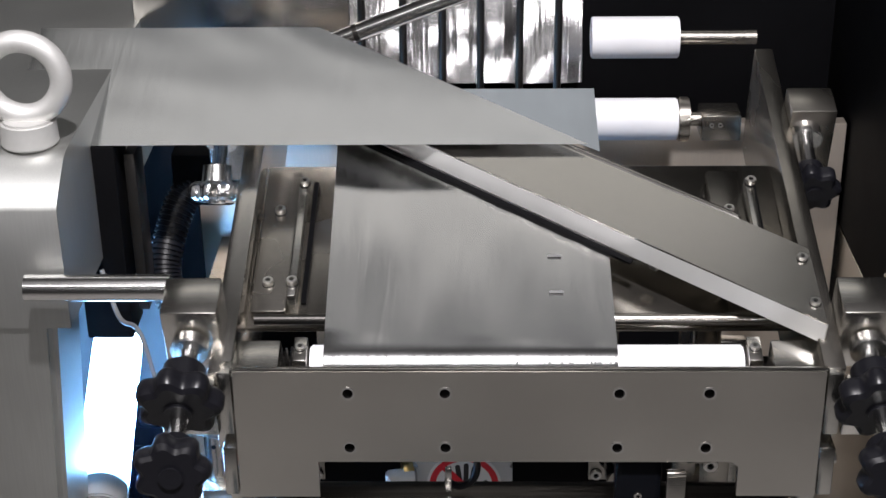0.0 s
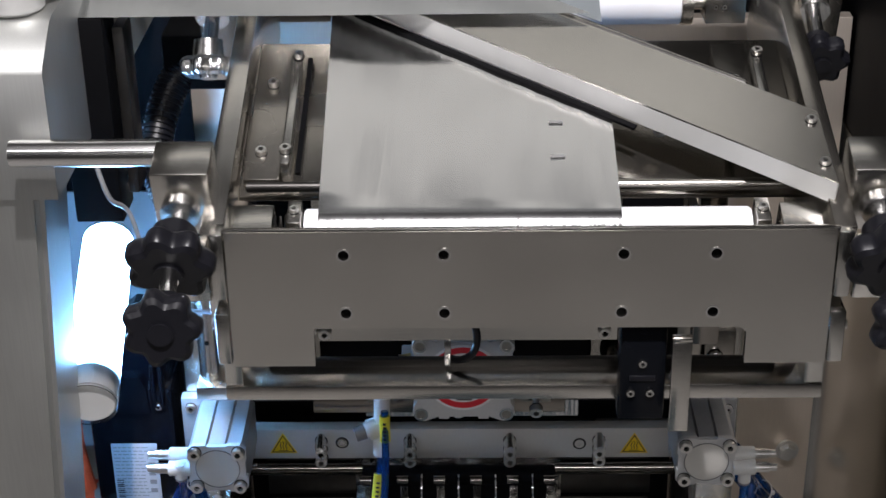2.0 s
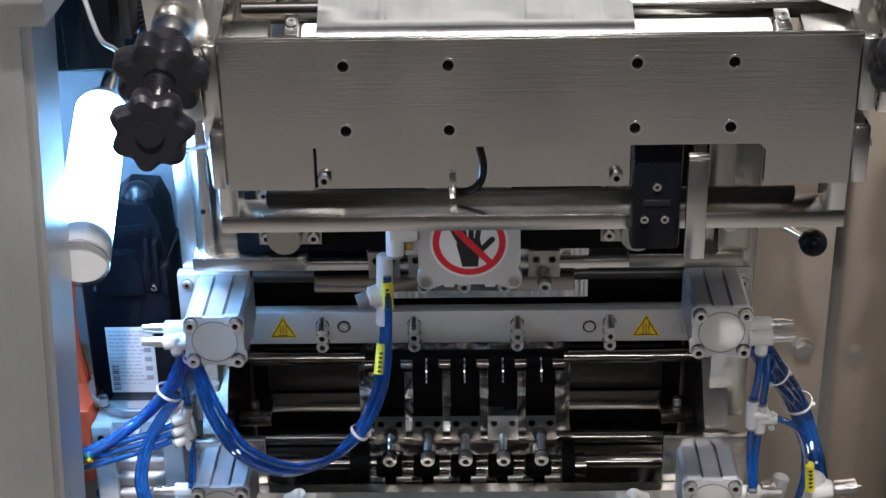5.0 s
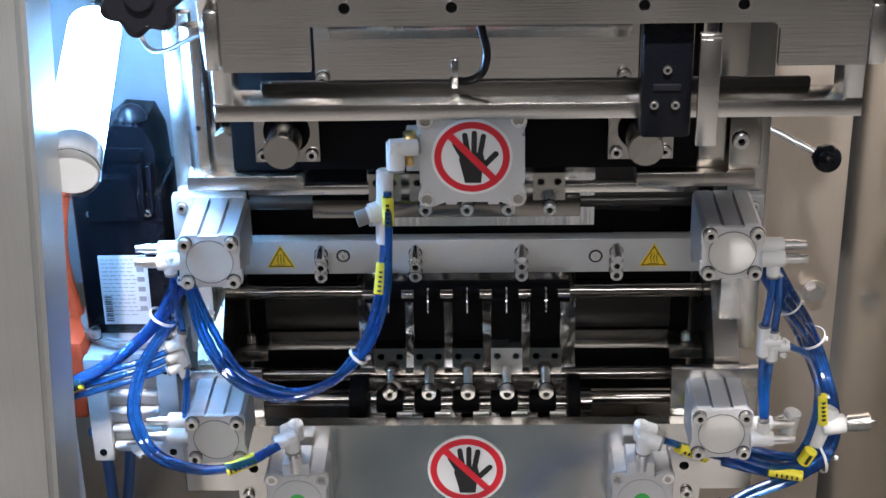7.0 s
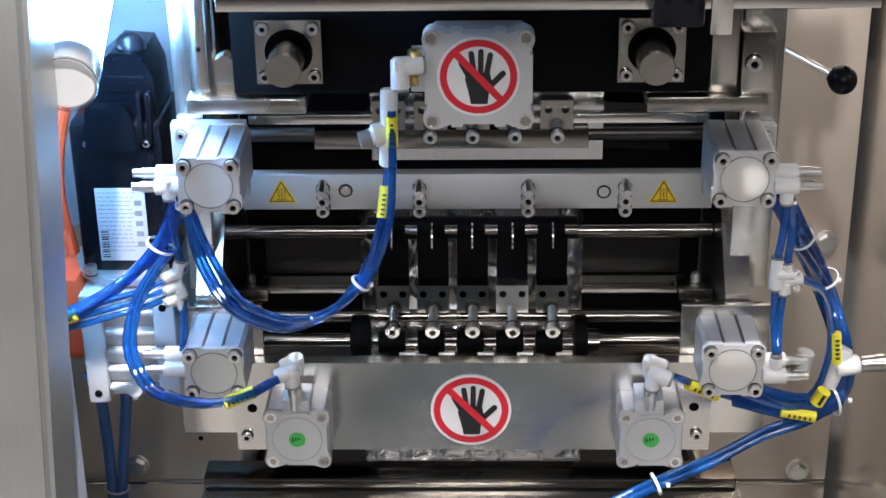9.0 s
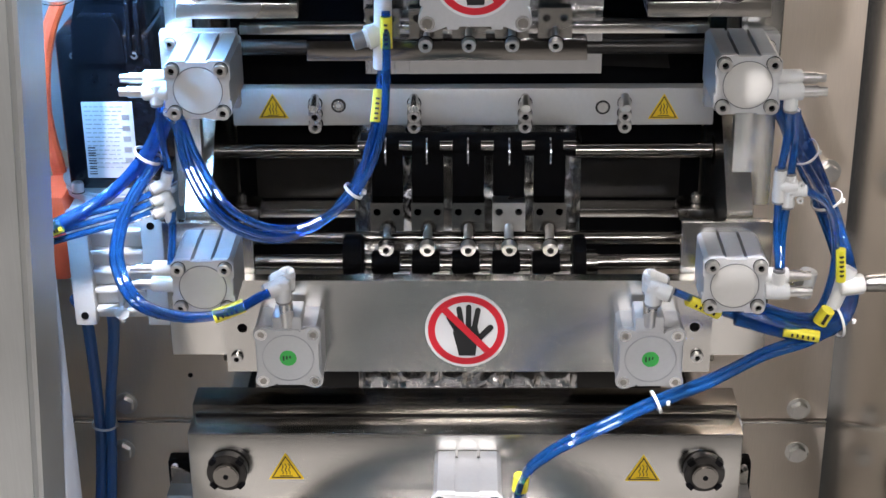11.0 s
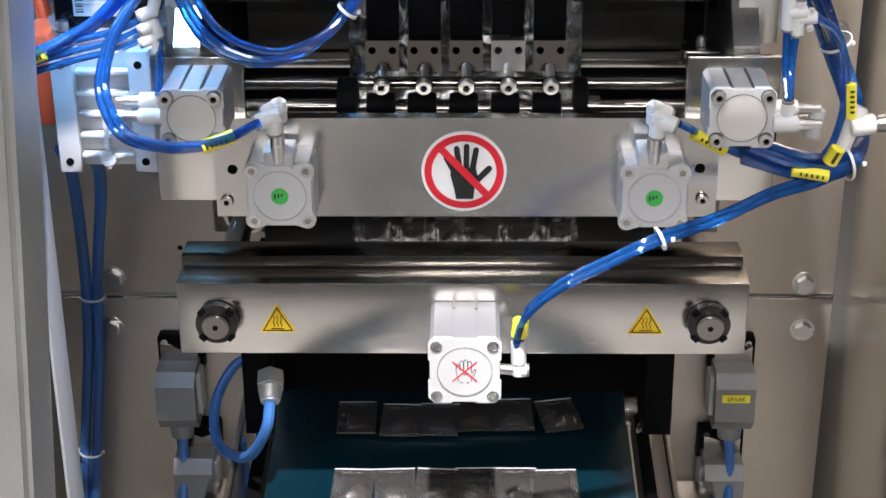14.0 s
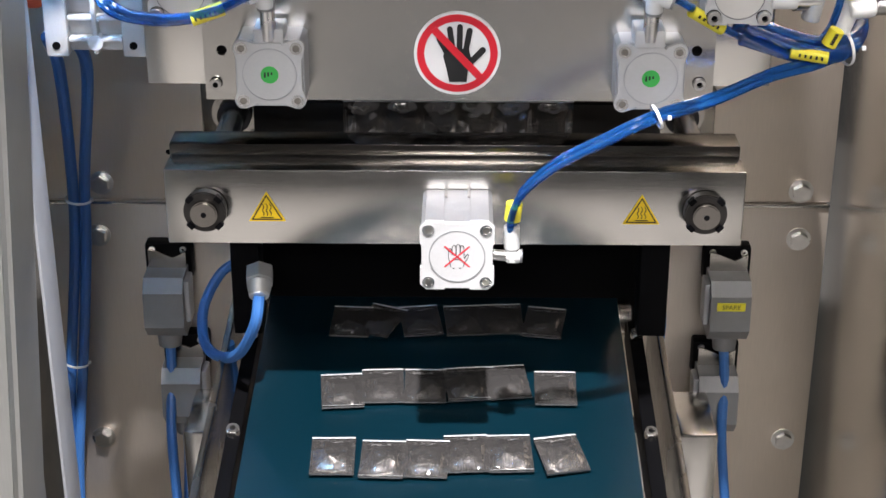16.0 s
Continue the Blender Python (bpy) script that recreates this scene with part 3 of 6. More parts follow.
def rear_feed():
    r = thing("guide_roller", (0.09, 0.22, 1.6415), "white coated guide roller in steel bearings", "roller", "guide rollers")
    part("drum", cyl(B(), (-0.1, 0.22, 1.6415), (0.181, 0.22, 1.6415), 0.0175, seg=40, bevel=0.001), ROLLER, r)
    part("collar", cyl(B(), (0.1815, 0.22, 1.6415), (0.1905, 0.22, 1.6415), 0.0185, seg=36, bevel=0.001), STEEL_W, r)
    br = part("bracket", box(B(), 0.20, 0.232, 0.205, 0.235, 1.628, 1.65, 0.001), STEEL_W, r)
    screws(br, [(0.208, 0.205, 1.642), (0.215, 0.205, 1.642)], 0.002, 0.001)
    part("axle", cyl(B(), (0.190, 0.22, 1.6415), (0.201, 0.22, 1.6415), 0.006), STEEL_W, r)
    r = thing("guide_roller", (0.09, 0.27, 1.70), "white coated guide roller in steel bearings", "roller", "guide rollers")
    part("drum", cyl(B(), (0.112, 0.27, 1.695), (0.185, 0.27, 1.695), 0.0175, seg=40, bevel=0.001), ROLLER, r)
    part("axle", cyl(B(), (0.185, 0.27, 1.695), (0.25, 0.27, 1.695), 0.006), STEEL_W, r)
    f = thing("film_reel_web", (0, 0.33, 1.63), "grey film hanging behind dark round bars", "film")
    b = B()
    n = 24
    rows = [[b.verts.new((-0.115 + 0.225 * i / n, 0.335 + 0.05 * j / 10 + 0.004 * noise.noise((i * 0.35, j * 0.4, 2)), 1.63 + 0.0135 * j)) for i in range(n + 1)] for j in range(11)]
    for p, q in zip(rows, rows[1:]):
        for i in range(n):
            b.faces.new((p[i], p[i + 1], q[i + 1], q[i]))
    part("web", b, FILM, f)
    for x in (-0.0835, -0.048, -0.014, 0.0187, 0.0525, 0.0855):
        solo("guard_bar", cyl(B(), (x, 0.30, 1.60), (x + 0.001, 0.30, 1.775), 0.0034, seg=16), DARK, (x, 0.30, 1.60), "thin dark round guard bar", "bar", "guard bars")
    t = thing("spreader_rod", (-0.05, 0.2, 1.73), "bright steel rod with notches above the film", "rod")
    part("rod", cyl(B(), (-0.105, 0.2, 1.715), (0.03, 0.2, 1.766), 0.007, seg=24), CHROME, t)
    part("notch", cyl(B(), (-0.082, 0.2, 1.7237), (-0.078, 0.2, 1.7252), 0.0073, seg=24), DARK, t)
    part("rear_bar", box(B(), -0.27, -0.09, 0.26, 0.27, 1.70, 1.76, 0.002), STEEL_X, t)


rear_feed()


def star_knob(c, d, r, h, material, label):
    """A lobed hand wheel with its axis along d."""
    c, d = Vector(c), Vector(d).normalized()
    k = thing("star_knob", c, label, "knob", "star knobs")
    b = B()
    q = d.to_track_quat("Z", "Y").to_matrix()
    n = 70
    levels = [(0.0, 0.78), (0.12, 0.93), (0.3, 1.0), (0.7, 1.0), (0.88, 0.95), (1.0, 0.8)]
    loops = []
    for z, s in levels:
        loops.append([b.verts.new(c + q @ Vector((math.cos(2 * math.pi * i / n), math.sin(2 * math.pi * i / n), 0)) * (s * r * (1.0 - 0.20 * abs(math.sin(3.5 * 2 * math.pi * i / n)) ** 2.4)) + d * h * z) for i in range(n)])
    for p, s in zip(loops, loops[1:]):
        for i in range(n):
            b.faces.new((p[i], p[(i + 1) % n], s[(i + 1) % n], s[i]))
    b.faces.new(loops[0][::-1])
    b.faces.new(loops[-1])
    part("grip", b, material, k)
    part("hub", cyl(B(), c - d * h * 0.9, c, r * 0.5, r * 0.55, 24), material, k)
    part("boss", cyl(B(), c + d * h, c + d * h * 1.12, r * 0.34, seg=24, bevel=0.001), material, k)
    return k


AX = SL.to_3x3() @ Vector((0, -1, -0.08))


def adjusters():
    for s, x0 in ((-1, -0.171), (1, 0.268)):
        a = thing("adjuster_block", (x0, -0.09, 1.62), "steel clamp block with threaded spindle beside the film guide", "clamp", "adjuster blocks")
        xi, xo = (x0 - 0.018, x0 + 0.019)
        part("block", box(B(), xi, xo, 0.008, 0.042, -0.02, 0.03, 0.0015, SL), STEEL_X, a)
        part("flange", cyl(B(), sl(x0, 0.006, 0.005), sl(x0, -0.003, 0.005), 0.0125, seg=28, bevel=0.001), CHROME, a)
        part("spindle", cyl(B(), sl(x0, 0.0, 0.004), sl(x0, -0.055, -0.002), 0.0055, seg=20), CHROME, a)
        part("foot_block", box(B(), xi, xo, -0.034, -0.018, -0.04, 0.002, 0.0015, SL), STEEL_X, a)
        part("flange", cyl(B(), sl(x0 - 0.006, 0.235, 0.0), sl(x0 - 0.006, 0.224, -0.002), 0.0125, seg=28, bevel=0.001), CHROME, a)
        part("spindle", cyl(B(), sl(x0 - 0.006, 0.23, -0.002), sl(x0 - 0.006, 0.185, -0.012), 0.0055, seg=20), CHROME, a)
        part("rear_block", box(B(), xi, xo - 0.003, 0.232, 0.262, -0.045, 0.02, 0.0015, SL), STEEL_W, a)
        rod = thing("support_rod", (x0, -0.08, 1.65), "polished round steel support rod", "rod", "support rods")
        x_out = -0.285 if s < 0 else 0.349
        part("rod", cyl(B(), (x0 + s * 0.017, -0.083, 1.645), (x_out, -0.083, 1.645), 0.009, seg=28), CHROME, rod)
        xk, xl = (-0.177, -0.168) if s < 0 else (0.267, 0.264)
        star_knob(sl(x0 - 0.001, -0.034, 0.003), AX, 0.0285, 0.018, RUBBER, "black plastic star knob on a steel spindle")
        star_knob((xl, -0.216, 1.596), (0.05, -1, 0.06), 0.0240, 0.018, RUBBER, "black plastic star knob on a steel spindle")
        sp = thing("knob_spindle", (xk, -0.13, 1.586), "short bright spindle through the star knobs", "spindle", "knob spindles")
        part("pin", cyl(B(), sl(x0 - 0.001, -0.036, 0.003), (xl, -0.217, 1.596), 0.0055, seg=20), CHROME, sp)
        star_knob(sl(x0 - 0.006, 0.190, -0.012), Vector((0, -0.5, -0.86)) if s < 0 else AX, 0.021, 0.014, CHROME if s < 0 else RUBBER, "bright metal star knob" if s < 0 else "small dark star knob")


adjusters()


def cable_duct():
    bx = thing("cable_duct", (-0.30, 0.1, 1.56), "black cable duct with clips and hose", "duct")
    part("duct", box(B(), -0.284, -0.248, 0.05, 0.09, 1.53, 1.69, 0.002), BLACK, bx)
    part("duct_rail", box(B(), -0.244, -0.236, 0.06, 0.09, 1.55, 1.68, 0.001), DARK, bx)
    rib = [(-0.20, 0.16, 1.63), (-0.222, 0.14, 1.60), (-0.232, 0.11, 1.56), (-0.22, 0.09, 1.53), (-0.20, 0.09, 1.515)]
    hs = part("corrugated_hose", hose(B(), rib, 0.0115, 16), RUBBER, bx, "black corrugated hose")
    line = spline(rib, 12)
    b = B()
    for p, q in zip(line[::1], line[1:]):
        ring(b, p, p + (q - p) * 0.5, 0.0132, 0.0112, 18)
    part("hose_ribs", b, RUBBER, hs)
    part("valve_body", box(B(), -0.226, -0.178, 0.14, 0.2, 1.60, 1.645, 0.003), BLACK, bx)
    part("grey_cable", hose(B(), [(-0.262, 0.03, 1.60), (-0.25, 0.02, 1.565), (-0.238, 0.03, 1.545), (-0.215, 0.0, 1.49), (-0.165, -0.08, 1.525), (-0.150, -0.1, 1.53)], 0.0018), GREYP, bx, "thin grey sensor cable")


cable_duct()
stage()


# ---- pneumatic cylinders ----
def cylinder(cx, cz, yf, w, h, depth, label, face=None, disc=0.38, bolts=True, ears=False, group="compact cylinders"):
    """A compact pneumatic cylinder: square face towards the front, grooved body behind it."""
    c = thing("pneumatic_cylinder", (cx, yf + depth, cz - h / 2), label, "cylinder", group)
    a, k = w / 2, 0.006
    hh = h / 2
    # body: outline with grooves, drawn back along y
    g, gd = 0.0012, 0.0065
    x1 = 0.32 * a
    body = [(-a + 0.001, -hh + 0.004), (-a + 0.004, -hh + 0.001), (a - 0.004, -hh + 0.001), (a - 0.001, -hh + 0.004), (a - 0.001, hh - 0.004), (a - 0.004, hh - 0.001),
            (x1 + g, hh - 0.001), (x1 + g, hh - 0.001 - gd), (x1 - g, hh - 0.001 - gd), (x1 - g, hh - 0.001),
            (-x1 + g, hh - 0.001), (-x1 + g, hh - 0.001 - gd), (-x1 - g, hh - 0.001 - gd), (-x1 - g, hh - 0.001), (-a + 0.004, hh - 0.001), (-a + 0.001, hh - 0.004)]
    part("body", plate(B(), [(x + cx, z + cz) for x, z in body], [], depth - 0.004, at_front(yf + 0.004)), ALU, c)
    cut = 0.0045
    out = [(-a + cut, -hh), (-0.35 * a, -hh), (-0.33 * a, -hh + 0.0012), (0.33 * a, -hh + 0.0012), (0.35 * a, -hh), (a - cut, -hh), (a, -hh + cut), (a, -0.35 * hh), (a - 0.0012, -0.33 * hh), (a - 0.0012, 0.33 * hh), (a, 0.35 * hh), (a, hh - cut), (a - cut, hh), (0.35 * a, hh), (0.33 * a, hh - 0.0012), (-0.33 * a, hh - 0.0012), (-0.35 * a, hh), (-a + cut, hh), (-a, hh - cut), (-a, 0.35 * hh), (-a + 0.0012, 0.33 * hh), (-a + 0.0012, -0.33 * hh), (-a, -0.35 * hh), (-a, -hh + cut)]
    if ears:  # round ears at the four corners, slightly drawn-in sides
        out, e, w0 = [], 0.0064, 0.0026
        for q in range(4):
            sx, sz = ((1, 1), (-1, 1), (-1, -1), (1, -1))[q]
            ex, ez = sx * (a - e), sz * (hh - e)
            for k in range(-2, 9):
                t = math.radians(90 * q + 15 * k)
                out.append((ex + e * math.cos(t), ez + e * math.sin(t)))
            nx, nz = ((-1, 1), (-1, -1), (1, -1), (1, 1))[q]
            if q % 2 == 0:
                out += [(sx * 0.42 * a, sz * (hh - w0)), (sx * 0.40 * a, sz * (hh - w0 * 1.6)), (sx * 0.36 * a, sz * (hh - w0 * 1.6)), (sx * 0.34 * a, sz * (hh - w0)), (-sx * 0.42 * a, sz * (hh - w0))]
            else:
                out += [(sx * (a - w0), sz * 0.42 * hh), (sx * (a - w0), -sz * 0.42 * hh)]
    fc = part("end_cap", plate(B(), [(x + cx, z + cz) for x, z in out], [], 0.0045, at_front(yf)), ALU_FACE, c, "pale grey end cap")
    part("disc", ring(B(), (cx, yf - 0.0006, cz), (cx, yf + 0.001, cz), disc * w, disc * w - 0.0006, 40), GREYP if bolts else ALU, fc)
    part("inner_disc", cyl(B(), (cx, yf - 0.0003, cz), (cx, yf + 0.001, cz), disc * w - 0.0007, seg=40), CREAM if bolts else ALU_FACE, fc, "cream round cover" if bolts else "")
    for sx in (-1, 1):
        for sz in (-1, 1):
            p = (cx + sx * (a - 0.0062), yf, cz + sz * (hh - 0.0062))
            if bolts:
                part("screw", cap_screw(B(), (p[0], yf, p[2]), 0.0049, 0.0055), BOLT, fc)
            else:
                part("bore_rim", ring(B(), (p[0], yf - 0.0008, p[2]), (p[0], yf + 0.001, p[2]), 0.0046, 0.0026, 24), CHROME, fc)
                part("bore", cyl(B(), (p[0], yf - 0.0003, p[2]), (p[0], yf + 0.001, p[2]), 0.0026, seg=16), STEEL_W, fc)
    return c


def prohibition_sign(cx, cz, y, r):
    s = thing("prohibition_sign", (cx, y, cz), "round white sticker with red ring, bar and black palm pictogram", "sign", "prohibition signs")
    part("backing", cyl(B(), (cx, y, cz), (cx, y - 0.0004, cz), r, seg=56), PAPER, s)
    part("red_ring", ring(B(), (cx, y - 0.0004, cz), (cx, y - 0.0007, cz), r * 0.93, r * 0.76, 56), RED, s)
    f = r / 0.03
    b = B()

    def finger(x0, z0, x1, z1, w):
        d = Vector((x1 - x0, z1 - z0)).normalized() * w
        n = Vector((-d.y, d.x))
        p = [Vector((x0, z0)) - n, Vector((x0, z0)) + n]
        for k in range(9):
            a = math.pi * (0.5 - k / 8)
            p.append(Vector((x1, z1)) + d * math.cos(a) + n * math.sin(a))
        plate(b, [(q.x * f + cx, q.y * f + cz) for q in p], [], 0.0003, at_front(y - 0.0010))

    # the pictogram: a block with five rounded bars
    plate(b, [(x * f + cx, z * f + cz) for x, z in ((-0.0055, -0.0205), (0.0065, -0.0205), (0.0075, -0.012), (0.0095, -0.003), (0.008, 0.0035), (-0.0085, 0.0035), (-0.0098, -0.002), (-0.0075, -0.011))], [], 0.0003, at_front(y - 0.0010))
    finger(-0.0078, 0.0015, -0.0125, 0.0105, 0.0019)
    finger(-0.0032, 0.003, -0.0052, 0.0175, 0.0020)
    finger(0.0015, 0.003, 0.0018, 0.019, 0.0020)
    finger(0.006, 0.003, 0.0085, 0.0165, 0.0020)
    finger(0.0075, -0.008, 0.0175, 0.0025, 0.0022)
    part("pictogram", b, INK, s)
    part("red_bar", box(B(), -r * 0.80, r * 0.80, y - 0.0013, y - 0.0010, -0.0026 * f, 0.0026 * f, 0, Matrix.Translation((cx, 0, cz)) @ Matrix.Rotation(radians(47), 4, "Y")), RED, s)


def hot_sign(cx, cz, y, w, owner=None):
    """A yellow warning triangle with three wavy lines; a sticker on a bar."""
    h = w * 0.87
    tri = [(-w / 2, -h / 3), (w / 2, -h / 3), (0, 2 * h / 3)]
    s = part("warning_label", plate(B(), [(x + cx, z + cz) for x, z in tri], [], 0.0003, at_front(y - 0.0003)), YELLOW, owner, "yellow hot surface triangle") if owner else None
    b = B()
    ins = [(x * 0.86, z * 0.86) for x, z in tri]
    inn = [(x * 0.74, z * 0.74) for x, z in tri]
    vo = [b.verts.new((cx + x, y - 0.0005, cz + z)) for x, z in ins]
    vi = [b.verts.new((cx + x, y - 0.0005, cz + z)) for x, z in inn]
    for i in range(3):
        b.faces.new((vo[i], vo[(i + 1) % 3], vi[(i + 1) % 3], vi[i]))
    for dx in (-0.1, 0, 0.1):
        pts = [(cx + (dx + 0.025 * math.sin(k * 2.2)) * w, y - 0.0005, cz + (-0.12 + 0.07 * k) * w) for k in range(6)]
        hose(b, pts, 0.0004, 4, 3)
    box(b, cx - 0.18 * w, cx + 0.18 * w, y - 0.0006, y - 0.0004, cz - 0.19 * w, cz - 0.165 * w, 0)
    part("warning_print", b, INK, s)
    return s


def cylinders():
    cylinder(-0.190, 1.3235, 0.030, 0.047, 0.044, 0.070, "grey aluminium compact cylinder with pale face, upper corner")
    cylinder(0.1995, 1.325, 0.035, 0.047, 0.044, 0.068, "grey aluminium compact cylinder with pale face, upper corner")
    cylinder(-0.1955, 1.173, 0.021, 0.047, 0.044, 0.07, "grey aluminium compact cylinder with pale face, lower corner")
    cylinder(0.1995, 1.170, 0.030, 0.048, 0.045, 0.065, "grey aluminium compact cylinder with pale face, lower corner")
    for x0, x1, z0, z1, sx in ((-0.229, -0.1715, 1.285, 1.3455, -0.221), (0.179, 0.2325, 1.285, 1.342, 0.225)):
        mp = thing("cylinder_mount", ((x0 + x1) / 2, 0.105, z0), "pale aluminium mounting plate behind the cylinder", "mount", "cylinder mounts")
        part("plate", box(B(), x0, x1, 0.1005, 0.1115, z0, z1, 0.001), ALU, mp)
        screws(mp, [(sx, 0.1005, z1 - 0.009)], 0.0042, 0.004)
    for x, y in ((-0.136, 0.029), (0.140, 0.033)):
        z = 1.1095 if x < 0 else 1.1065
        c = cylinder(x, z, y, 0.052, 0.052, 0.066 - y, "white aluminium compact cylinder with a green dot", bolts=False, ears=True)
        d = part("green_dot", cyl(B(), (x, y - 0.0006, z), (x, y - 0.0003, z), 0.0065, seg=28), GREEN, c, "green ink dot")
        for k in range(3):
            part("dot_mark", box(B(), x - 0.004 + 0.0025 * k, x - 0.0028 + 0.0025 * k, y - 0.0009, y - 0.0007, z - 0.002 + 0.001 * k, z + 0.002, 0), INK, d)
    c = cylinder(0.0003, 0.979, 0.0, 0.055, 0.0545, 0.065, "white aluminium compact cylinder with a crossed-out sticker", bolts=False)
    # crossed-out line drawing on the cap
    b = B()
    for s in (-1, 1):
        box(b, -0.0125, 0.0125, -0.0007, -0.0005, -0.0005, 0.0005, 0, Matrix.Translation((0.0003, 0, 0.979)) @ Matrix.Rotation(radians(42 * s), 4, "Y"))
    part("red_cross", b, RED, c, "thin red printed cross")
    b = B()
    c0 = Vector((0.0003, -0.0004, 0.979))
    lines = [[(-4.6, -8.5), (-5.6, -4), (-6.4, 0), (-6.2, 5), (-5.2, 6.6), (-4.0, 5.4), (-3.8, 1.5)]]
    for x0, top in ((-3.6, 9.2), (-0.6, 10.0), (2.4, 9.0)):
        lines.append([(x0, 1.5), (x0 + 0.1, top - 1.6), (x0 + 1.35, top), (x0 + 2.6, top - 1.6), (x0 + 2.7, 1.5)])
    lines.append([(5.2, 1.5), (5.4, -1.5), (7.2, 1.6), (8.4, 1.4), (7.6, -1.8), (5.4, -5.5), (4.6, -8.5)])
    lines += [[(-3.2, -1.5), (0, -2.4), (3.2, -1.2)], [(-3.4, -9.6), (-1.6, -9.4)], [(1.4, -9.6), (3.2, -9.4)]]
    for ln in lines:
        hose(b, [c0 + Vector((0.001 * x, 0, 0.001 * z)) for x, z in ln], 0.00028, 5, 5)
    part("line_print", b, INK, c, "thin black outline drawing")
    # the large cylinder head that carries the upper sign
    s = thing("sign_cylinder", (0.0067, 0.07, 1.3655), "large white aluminium cylinder head with notched corners", "cylinder")
    a, k, e, w0 = 0.0398, 0.0375, 0.0082, 0.0036
    q = []
    for n in range(4):
        sx, sz = ((1, 1), (-1, 1), (-1, -1), (1, -1))[n]
        for j in range(-2, 9):
            t = math.radians(90 * n + 15 * j)
            q.append((0.0067 + sx * (a - e) + e * math.cos(t), 1.4015 + sz * (k - e) + e * math.sin(t)))
        if n % 2 == 0:
            for f, d in ((0.5, 1), (0.48, 0), (0.3, 0), (0.28, 1), (-0.28, 1), (-0.3, 0), (-0.48, 0), (-0.5, 1)):
                q.append((0.0067 + sx * f * a, 1.4015 + sz * (k - w0 * (0.55 + 0.6 * d))))
        else:
            for f, d in ((0.5, 1), (0.48, 0), (-0.48, 0), (-0.5, 1)):
                q.append((0.0067 + sx * (a - w0 * (0.4 + 0.6 * d)), 1.4015 + sz * f * k))
    cap = part("end_cap", plate(B(), q, [], 0.014, at_front(0.036)), ALU_FACE, s)
    part("body", box(B(), -0.026, 0.040, 0.050, 0.0724, 1.368, 1.435, 0.003), ALU, s)
    part("port_block", box(B(), -0.0415, -0.030, 0.038, 0.060, 1.392, 1.420, 0.001), ALU_FACE, s)
    for sx in (-1, 1):
        for sz in (-1, 1):
            x, z = 0.0067 + sx * 0.0335, 1.4015 + sz * 0.031
            part("bore_rim", ring(B(), (x, 0.0348, z), (x, 0.037, z), 0.0056, 0.0038, 24), CHROME, cap)
            part("bore", cyl(B(), (x, 0.0357, z), (x, 0.037, z), 0.0038, seg=20), STEEL_W, cap)
    prohibition_sign(0.0067, 1.404, 0.0358, 0.0295)


cylinders()


# ---- bars and plates of the sealing section ----
def sign_plate():
    p = thing("lower_sign_plate", (0, 0.07, 1.077), "brushed stainless plate that carries the lower sign", "plate")
    part("plate", plate(B(), [(-0.189, 1.0775), (0.1905, 1.0775), (0.1905, 1.157), (-0.189, 1.157)], [(-0.1755, 1.116, 0.004), (0.177, 1.117, 0.004)], 0.012, at_front(0.066)), STEEL_X, p)
    for x in (-0.1755, 0.177):
        part("hole", cyl(B(), (x, 0.0695, 1.1165), (x, 0.071, 1.1165), 0.004, seg=16), BLACK, p)
    screws(p, [(-0.181, 0.066, 1.0905), (0.18, 0.066, 1.092)], 0.0045, 0.005)
    part("mount_plate", box(B(), -0.235, -0.165, 0.0795, 0.088, 1.085, 1.20, 0.001), STEEL_X, p)
    part("mount_plate", box(B(), 0.165, 0.235, 0.0795, 0.088, 1.085, 1.20, 0.001), STEEL_X, p)
    prohibition_sign(-0.0004, 1.1146, 0.0655, 0.0322)


sign_plate()


